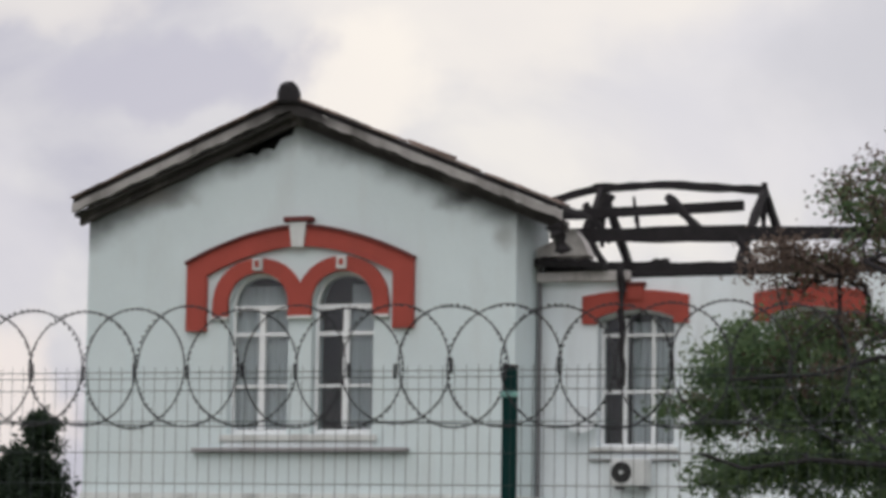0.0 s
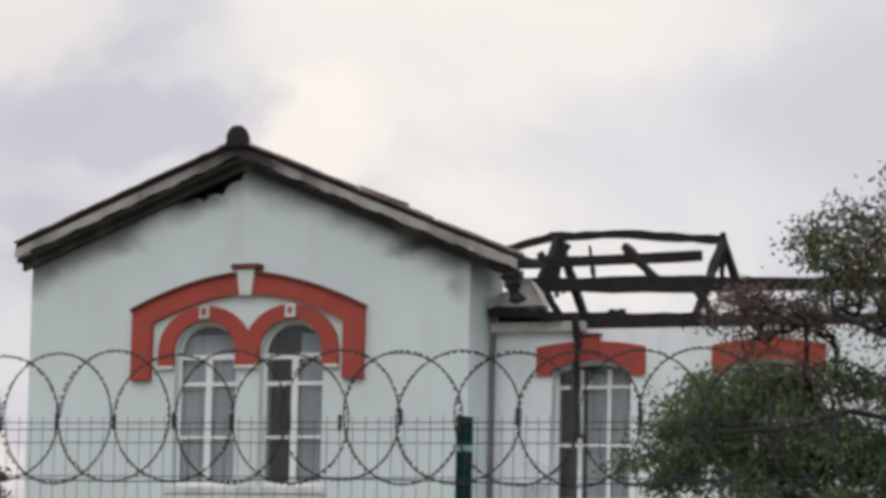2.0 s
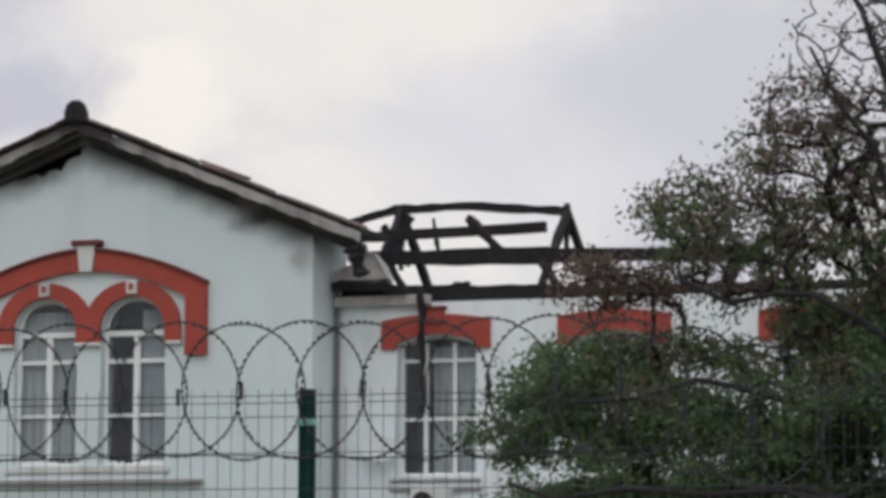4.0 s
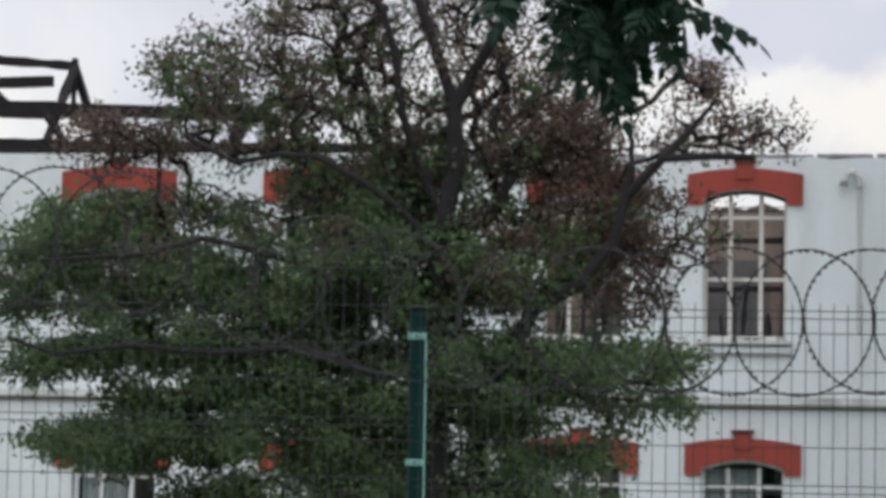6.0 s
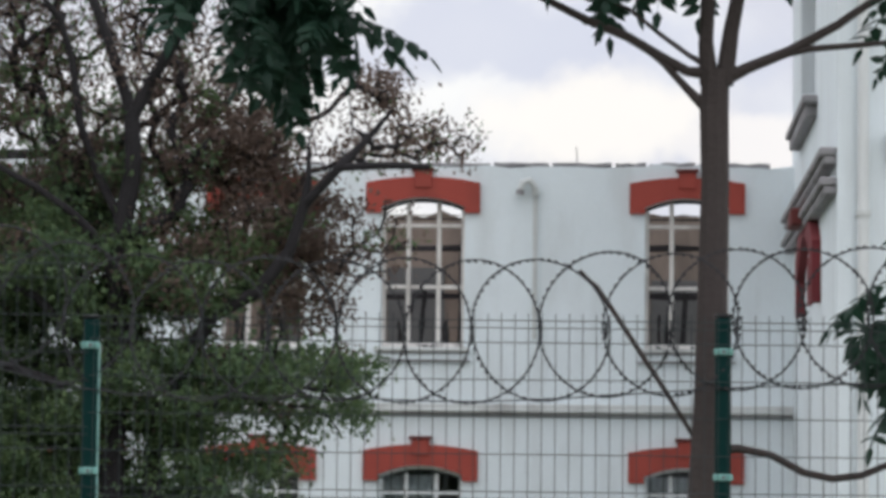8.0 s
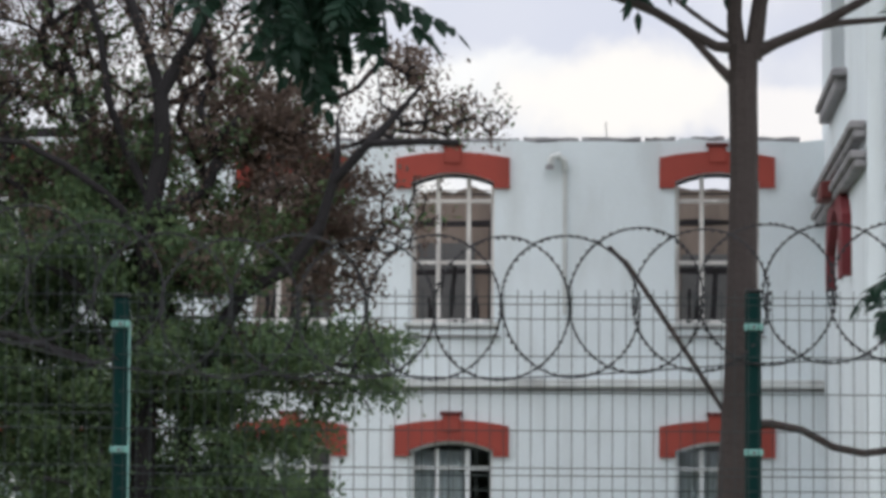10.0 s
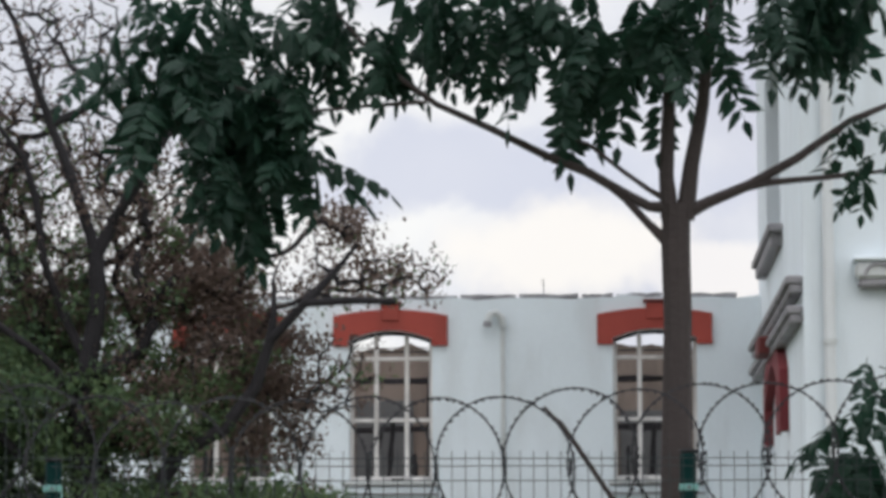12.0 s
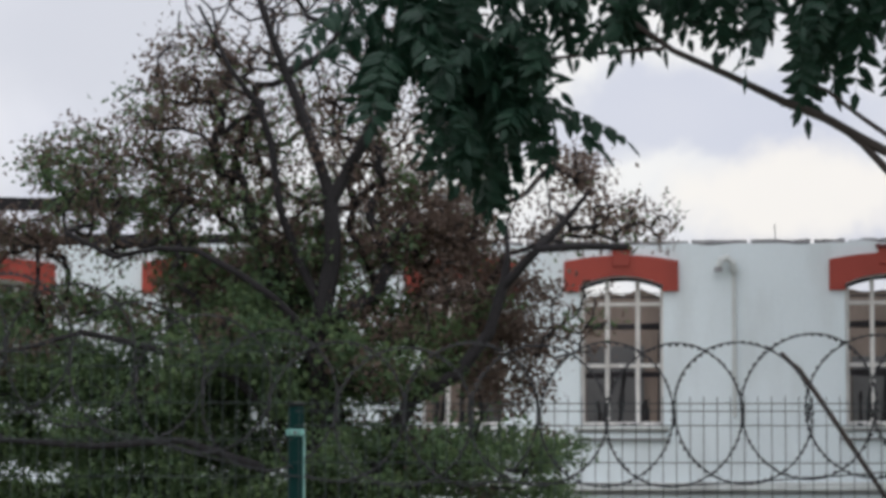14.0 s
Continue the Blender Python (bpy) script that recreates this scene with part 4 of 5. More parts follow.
# ---- taller white wing on the other side ----
def right_wing():
    H = 13.0
    bm = wall_bm(-D - T, -WING_Y, BASE, lambda x: H, [(-42.6, -39.2, 6.5, lambda x: 9.0)], 0, T, 0.8)
    for v in bm.verts:
        v.co = Vector((WING_X + v.co.y, -v.co.x, v.co.z))
    w = part("wall_wing_side", bm, M_WALL, None)
    tagged(w, "white plastered side wall of the taller wing", "wall", kind="structure")
    f = part("wall_wing_front", boxed(WING_X + T, 16, WING_Y, WING_Y + T, BASE, H), M_WALL, None)
    tagged(f, "white plastered front wall of the taller wing", "wall", kind="structure")
    b = part("wall_wing_rear", boxed(WING_X + T, 16, D, D + T, BASE, H), M_WALL, None)
    tagged(b, "rear wall of the taller wing", "wall", kind="structure")
    b = part("wall_wing_end", boxed(16 - T, 16, WING_Y + T, D, BASE, H), M_WALL, None)
    tagged(b, "end wall of the taller wing", "wall", kind="structure")
    r = part("wing_roof", boxed(WING_X - 0.4, 16.4, WING_Y - 0.4, D + 0.8, H + 0.004, H + 0.3), M_TILE, None)
    tagged(r, "roof of the taller white wing", "roof", kind="structure")
    room_box("room", WING_X + T + 0.01, WING_X + 4, 38.6, 43.2, 6.2, 9.4)
    c = empty("wing_cornice", "double grey cornice along the taller wing", "cornice", kind="structure")
    for z in (5.32, 4.97):
        part("ledge", boxed(WING_X - 0.20, WING_X, WING_Y + 0.1, D - 0.18, z, z + 0.10, 0.02), M_GREYTRIM, c)
        part("under_mould", boxed(WING_X - 0.15, WING_X, WING_Y + 0.12, D - 0.2, z - 0.10, z - 0.002, 0.02), M_GREYTRIM, c, "dark grey moulding")
    s = empty("upper_sill", "grey weathered ledge below an upper window", "window sill")
    part("ledge", boxed(WING_X - 0.20, WING_X, 38.6, 43.1, 6.40, 6.50, 0.02), M_GREYTRIM, s)
    part("moulding", boxed(WING_X - 0.15, WING_X, 38.8, 43.0, 6.24, 6.398, 0.02), M_GREYTRIM, s)
    h = empty("side_arched_hood", "brick-red painted arched hood with a dark keystone", "window surround")
    yc, half = 39.9, 2.0

    def outer(y):
        return 4.57 + 0.62 * (1 - abs((y - yc) / half) ** 1.75)

    def inner(y):
        return 4.27 + 0.5 * (1 - min(abs((y - yc) / (half - 0.36)), 1) ** 1.9)

    bm = bmesh.new()
    ys = [yc - half + 0.36 + (2 * half - 0.72) * i / 16 for i in range(17)]
    arc_band(bm, outer, inner, ys, 0.0, 0.12)
    columns(bm, [yc - half, yc - half + 0.36], lambda a, b: [(3.80, outer(a), 3.80, outer(b))], 0.0, 0.12)
    columns(bm, [yc + half - 0.36, yc + half], lambda a, b: [(3.80, outer(a), 3.80, outer(b))], 0.0, 0.12)
    for v in bm.verts:
        v.co = Vector((WING_X - v.co.y, v.co.x, v.co.z))
    part("hood_band", bm, M_RED_SHADED, h)
    part("keystone", boxed(WING_X - 0.30, WING_X, yc - 0.45, yc + 0.45, 4.89, 5.12, 0.02), M_DARKRED, h, "dark red keystone")
    part("pier_face", boxed(WING_X - 0.05, WING_X, yc - 0.3, yc + 0.3, 3.87, 4.52, 0.01), M_RED_SHADED, h)
    p = empty("white_downpipe", "white painted downpipe with a collar", "downpipe", (2.56, WING_Y - 0.10, 0))
    part("tube", tube(bmesh.new(), [(0, 0, BASE), (0, 0, 9.0)], 0.07, 12), M_WHITEPIPE, p)
    part("collar", tube(bmesh.new(), [(0, 0, 4.60), (0, 0, 4.66)], 0.085, 12), M_TRIM, p)
    b = empty("moulded_ledge", "white plaster ledge with a dark underside", "ledge", (2.84, WING_Y, 5.24))
    part("slab", boxed(0.02, 1.6, -0.22, 0.0, 0.10, 0.30, 0.04), M_TRIM, b)
    part("top_fillet", boxed(0.0, 1.62, -0.26, 0.0, 0.302, 0.36, 0.02), M_WALL, b)
    part("underside", boxed(0.05, 1.58, -0.20, 0.0, 0.0, 0.098, 0.035), M_GREYTRIM, b, "dark underside")
    rim = bmesh.new()
    tube(rim, [(0.28 + 0.16 * math.cos(math.pi * k / 8), -0.235, 0.12 + 0.15 * math.sin(math.pi * k / 8)) for k in range(9)], 0.018, 6)
    part("arched_moulding", rim, M_GREYTRIM, b)


right_wing()


def window_debris():
    """Charred boards and rubble left standing in the burnt-out openings."""
    rnd = random.Random(44)
    for cx in RIGHT_X:
        for dx, w, z1, tilt in ((-0.42, 0.30, 0.44, 0.0), (-0.02, 0.09, 0.95, 0.06), (0.36, 0.34, 0.40, -0.03), (-0.33, 0.06, 0.85, 0.12), (0.5, 0.12, 1.7, 0.02)):
            x = cx + dx + rnd.uniform(-0.05, 0.05)
            top = UP_SILL + z1 * rnd.uniform(0.85, 1.15)
            b = beam((x, D + 0.42, UP_SILL - 0.01), (x + tilt, D + 0.52, top), 0.05, w, 0.015, 5, seed=rnd.randrange(999))
            tagged(part("charred_board", b, M_CHAR, None), "charred board leaning in a burnt-out window", "burnt board", "charred boards")
        for k in range(5):
            x = cx + rnd.uniform(-0.55, 0.55)
            s = rnd.uniform(0.03, 0.07)
            b = beam((x - s, D - 0.04, UP_SILL + s * 0.5), (x + s, D - 0.02, UP_SILL + s * 0.55), s * 1.6, s, 0.012, 3, seed=rnd.randrange(999))
            tagged(part("rubble", b, M_CHAR if k % 2 else M_PALE, None), "lump of burnt rubble on a window sill", "rubble", "sill rubble")
    # flat dark panels added on the rear wall to darken the gutted rooms
    for x, w, z0, z1 in ((-4.4, 1.0, 2.6, 5.2), (-2.4, 1.1, 2.6, 4.7), (0.2, 0.8, 2.6, 5.0), (1.5, 0.7, 2.6, 5.6), (-6.3, 1.0, 2.6, 5.3)):
        b = boxed(x, x + w, BACK - 0.10, BACK - 0.004, z0, z1, 0.01)
        tagged(part("doorway", b, M_ROOM, None), "flat dark panel added on the rear wall", "doorway", "rear doorways")
    for z in (4.5, 5.3):
        b = beam((-8.0, D + 5.0, z), (2.0, D + 5.0, z + 0.05), 0.12, 0.10, 0.02, 20, seed=int(z * 100))
        tagged(part("fallen_joist", b, M_CHAR, None), "charred joist spanning the roofless rooms", "burnt joist", "fallen joists")


window_debris()


# ---- fence, posts and flat-wrap razor wire ----
POSTS = [(-9.71, 11.41), (-7.43, 11.555), (-4.69, 11.73), (-2.18, 11.89), (0.34, 12.05), (2.86, 12.21)]
FENCE_TURN = math.atan2(0.16, 2.51)
PANEL_TOP = [2.44, 2.44, 2.44, 2.20, 2.20]


def fence_post(x, y, top, clamps, label):
    e = empty("fence_post", label, "fence post", (x, y, 0), "fence posts")
    e.rotation_euler = (0, 0, FENCE_TURN)
    part("tube", boxed(-0.031, 0.031, -0.025, 0.025, -0.1, top, 0.006), M_POST, e)
    part("cap", boxed(-0.034, 0.034, -0.028, 0.028, top + 0.001, top + 0.018, 0.006), M_BLACK, e, "black plastic cap")
    for z in clamps:
        c = part("clamp", boxed(-0.037, 0.037, -0.034, 0.004, z - 0.014, z + 0.014, 0.004), M_CLAMP, e, "pale green metal clamp")
        part("bolt", disc(bmesh.new(), (0.0, z), 0.008, -0.042, -0.035, 8), M_PIPE, c)
    part("edge_strip", boxed(0.0315, 0.0355, -0.02, 0.02, 0.02, top - 0.12), M_CLAMP, e, "pale edge strip") if top < 2.3 and x < 0 else None


for i, (x, y) in enumerate(POSTS):
    if i <= 2:
        fence_post(x, y, 2.45, (2.33, 1.68, 1.0, 0.35), "tall dark green steel fence post with pale clamps")
    else:
        fence_post(x, y, 2.19 if i == 3 else 2.22, (2.085, 1.585, 1.0, 0.35), "dark green steel fence post with pale clamps")


def wire_mesh(length, r):
    b = tube(bmesh.new(), [(0, 0, 0), (0, 0, length)], r, 4, False)
    me = bpy.data.meshes.new("wire")
    b.to_mesh(me)
    b.free()
    me.materials.append(M_MESH)
    return me


def fence_panels():
    for (x0, y0), (x1, y1), top in zip(POSTS, POSTS[1:], PANEL_TOP):
        e = empty("mesh_panel", "welded grey-green wire mesh fence panel", "fence panel", (x0, y0 - 0.045, 0), "mesh panels")
        e.rotation_euler = (0, 0, FENCE_TURN)
        L = math.hypot(x1 - x0, y1 - y0)
        vert, hor = wire_mesh(top - 0.05 + 0.028, 0.0018), wire_mesh(L, 0.0022)
        n = 46
        for k in range(n + 1):
            link("upright_wire", vert, e, at=Matrix.Translation((0.02 + (L - 0.04) * k / n, 0, 0.05)))
        rows = [0.0, 0.030, 0.088, 0.236, 0.384, 0.532]
        zs = []
        base = 0.0
        while top - base > 0.1:
            zs += [top - base - r for r in rows if top - base - r > 0.08]
            base += 0.68
        for z in zs:
            link("cross_wire", hor, e, at=Matrix.Translation((0, -0.005, z)) @ Matrix.Rotation(radians(90), 4, "Y"))


fence_panels()


def razor_height(x):
    t = min(max((x + 3.6) / 1.8, 0), 1)
    return 2.465 + (2.155 - 2.465) * t * t * (3 - 2 * t) + 0.05 * max(x + 0.7, 0)


def fence_y(x):
    return 11.89 + (x + 2.18) * 0.16 / 2.51


def razor_loop_mesh(seed, R):
    rnd = random.Random(seed)
    bm = bmesh.new()
    n = 48
    k1, k2 = rnd.uniform(0, 6), rnd.uniform(0, 6)
    pts = []
    for i in range(n + 1):
        a = 2 * math.pi * i / n
        r = R * (1 + 0.015 * math.sin(2 * a + k1) + 0.012 * math.sin(3 * a + k2))
        pts.append((r * math.cos(a), 0.05 * math.sin(a / 2 + k1) * 0.3, r * math.sin(a)))
    tube(bm, pts, 0.0032, 4, False)
    for i in range(56):
        a = 2 * math.pi * (i + rnd.uniform(-0.2, 0.2)) / 56
        c = Vector((R * math.cos(a), 0, R * math.sin(a)))
        t = Vector((-math.sin(a), 0, math.cos(a)))
        nrm = Vector((math.cos(a), 0, math.sin(a)))
        v = [bm.verts.new(p) for p in (c - t * 0.011, c + nrm * 0.008 + t * 0.004, c + t * 0.011, c - nrm * 0.008 - t * 0.004)]
        bm.faces.new(v)
    me = bpy.data.meshes.new("loop")
    bm.to_mesh(me)
    bm.free()
    me.materials.append(M_RAZOR)
    return me


LOOPS = [-6.589 - 0.275 * k for k in range(11, 0, -1)] + [-6.589, -6.309, -6.025, -5.752, -5.480, -5.246, -4.968, -4.705, -4.447] + [-4.447 + 0.2704 * k for k in range(1, 14)] + [-0.661, -0.388, -0.126, 0.134] + [0.393 + 0.262 * k for k in range(8)]


def razor_wire():
    e = empty("razor_wire", "flat-wrap coil of grey razor wire along the fence top", "razor wire")
    forms = [razor_loop_mesh(s, 0.268) for s in range(5)]
    rnd = random.Random(12)
    for k, x in enumerate(LOOPS):
        m = Matrix.Translation((x, fence_y(x) - 0.03 + rnd.uniform(-0.012, 0.012), razor_height(x) + rnd.uniform(-0.008, 0.008)))
        m = m @ Matrix.Rotation(FENCE_TURN + rnd.uniform(-0.08, 0.08), 4, "Z") @ Matrix.Diagonal((1, 1, 1.075, 1)) @ Matrix.Rotation(rnd.uniform(0, 6), 4, "Y")
        link("loop", forms[k % 5], e, at=m)
        clip = boxed(-0.006, 0.006, -0.01, 0.01, -0.035, 0.035, 0.002)
        part("clip", clip, M_RAZOR, e, at=Matrix.Translation((x, fence_y(x) - 0.03, razor_height(x) + rnd.uniform(-0.03, 0.0))))
    pts = [(x, fence_y(x) - 0.03, razor_height(x) - 0.275 + 0.008 * math.sin(x * 3.3)) for x in [-9.6 + 0.2 * i for i in range(62)]]
    part("straining_wire", tube(bmesh.new(), pts, 0.003, 4, False), M_RAZOR, e)


razor_wire()


# ---- trees ----
class Skeleton:
    """Branches grown from limbs to twig ends, thickened towards the trunk."""

    def __init__(self, seed):
        self.rnd = random.Random(seed)
        self.p, self.parent, self.limbs, self.owned = [], [], [], set()
        self.table = np.zeros((80000, 3))

    def limb(self, pts, parent=None, twig=False):
        ids = []
        for q in pts:
            self.p.append(Vector(q))
            self.table[len(self.p) - 1] = q
            self.parent.append(parent if parent is not None else -1)
            parent = len(self.p) - 1
            ids.append(parent)
        if not twig:
            first = self.parent[ids[0]]
            self.limbs.append(([first] if first >= 0 else []) + ids)
            self.owned |= set(ids)
        return ids

    def nearest(self, a, down=0.6):
        P = self.table[:len(self.p)]
        d = np.array(a) - P
        dist = np.sqrt(np.einsum("ij,ij->i", d, d)) + down * np.maximum(P[:, 2] - a[2], 0)
        return int(np.argmin(dist))

    def reach(self, a, wiggle=0.16):
        k = self.nearest(a)
        s, a = self.p[k], Vector(a)
        L = (a - s).length
        n = max(2, min(7, int(L / 0.16)))
        sag = Vector((self.rnd.uniform(-1, 1), self.rnd.uniform(-1, 1), self.rnd.uniform(-0.5, 0.9))) * L * wiggle
        pts = []
        for i in range(1, n + 1):
            t = i / n
            j = Vector((self.rnd.uniform(-1, 1), self.rnd.uniform(-1, 1), self.rnd.uniform(-1, 1))) * 0.03 * min(L, 1)
            pts.append(s.lerp(a, t) + sag * math.sin(math.pi * t) + (j if i < n else Vector()))
        return self.limb(pts, k, True)

    def radii(self, tip=0.0045, power=2.35):
        r = [0.0] * len(self.p)
        kids = [0] * len(self.p)
        for q in self.parent:
            if q >= 0:
                kids[q] += 1
        for i in range(len(self.p) - 1, -1, -1):
            if kids[i] == 0:
                r[i] = tip ** power
            if self.parent[i] >= 0:
                r[self.parent[i]] += r[i]
        return [v ** (1 / power) for v in r]

    def twigs(self, rad):
        """All the finer branches as thin tapered prisms."""
        verts, faces = [], []
        ref = Vector((0.31, 0.93, 0.17)).normalized()
        for i, q in enumerate(self.parent):
            if q < 0 or i in self.owned:
                continue
            d = (self.p[i] - self.p[q]).normalized()
            u = d.cross(ref).normalized()
            w = d.cross(u)
            n = len(verts)
            sides = 5 if rad[i] > 0.02 else 3
            for c, r in ((self.p[q], min(rad[q], rad[i] * 1.5)), (self.p[i], rad[i])):
                for k in range(sides):
                    a = 2 * math.pi * k / sides
                    verts.append(c + (u * math.cos(a) + w * math.sin(a)) * r)
            faces += [(n + k, n + (k + 1) % sides, n + sides + (k + 1) % sides, n + sides + k) for k in range(sides)]
        return verts, faces


def leaf_mesh(name, centres, length, width, material, rnd, droop=0.3):
    """Many small pointed leaves in one mesh."""
    n = len(centres)
    c = np.array(centres)
    rs = np.random.RandomState(rnd)
    d = rs.normal(size=(n, 3))
    d[:, 2] -= droop
    d /= np.linalg.norm(d, axis=1)[:, None]
    s = np.cross(d, rs.normal(size=(n, 3)))
    s /= np.linalg.norm(s, axis=1)[:, None]
    k = rs.uniform(0.6, 1.35, size=(n, 1))
    up = np.cross(s, d) * (0.12 * length * k)
    v = np.stack([c, c + d * length * 0.45 * k + s * width * 0.5 * k + up, c + d * length * k, c + d * length * 0.45 * k - s * width * 0.5 * k + up], 1).reshape(-1, 3)
    idx = np.arange(n) * 4
    f = np.concatenate([np.stack([idx, idx + 1, idx + 2], 1), np.stack([idx, idx + 2, idx + 3], 1)])
    me = bpy.data.meshes.new(name)
    me.from_pydata(v.tolist(), [], f.tolist())
    me.materials.append(material)
    return me


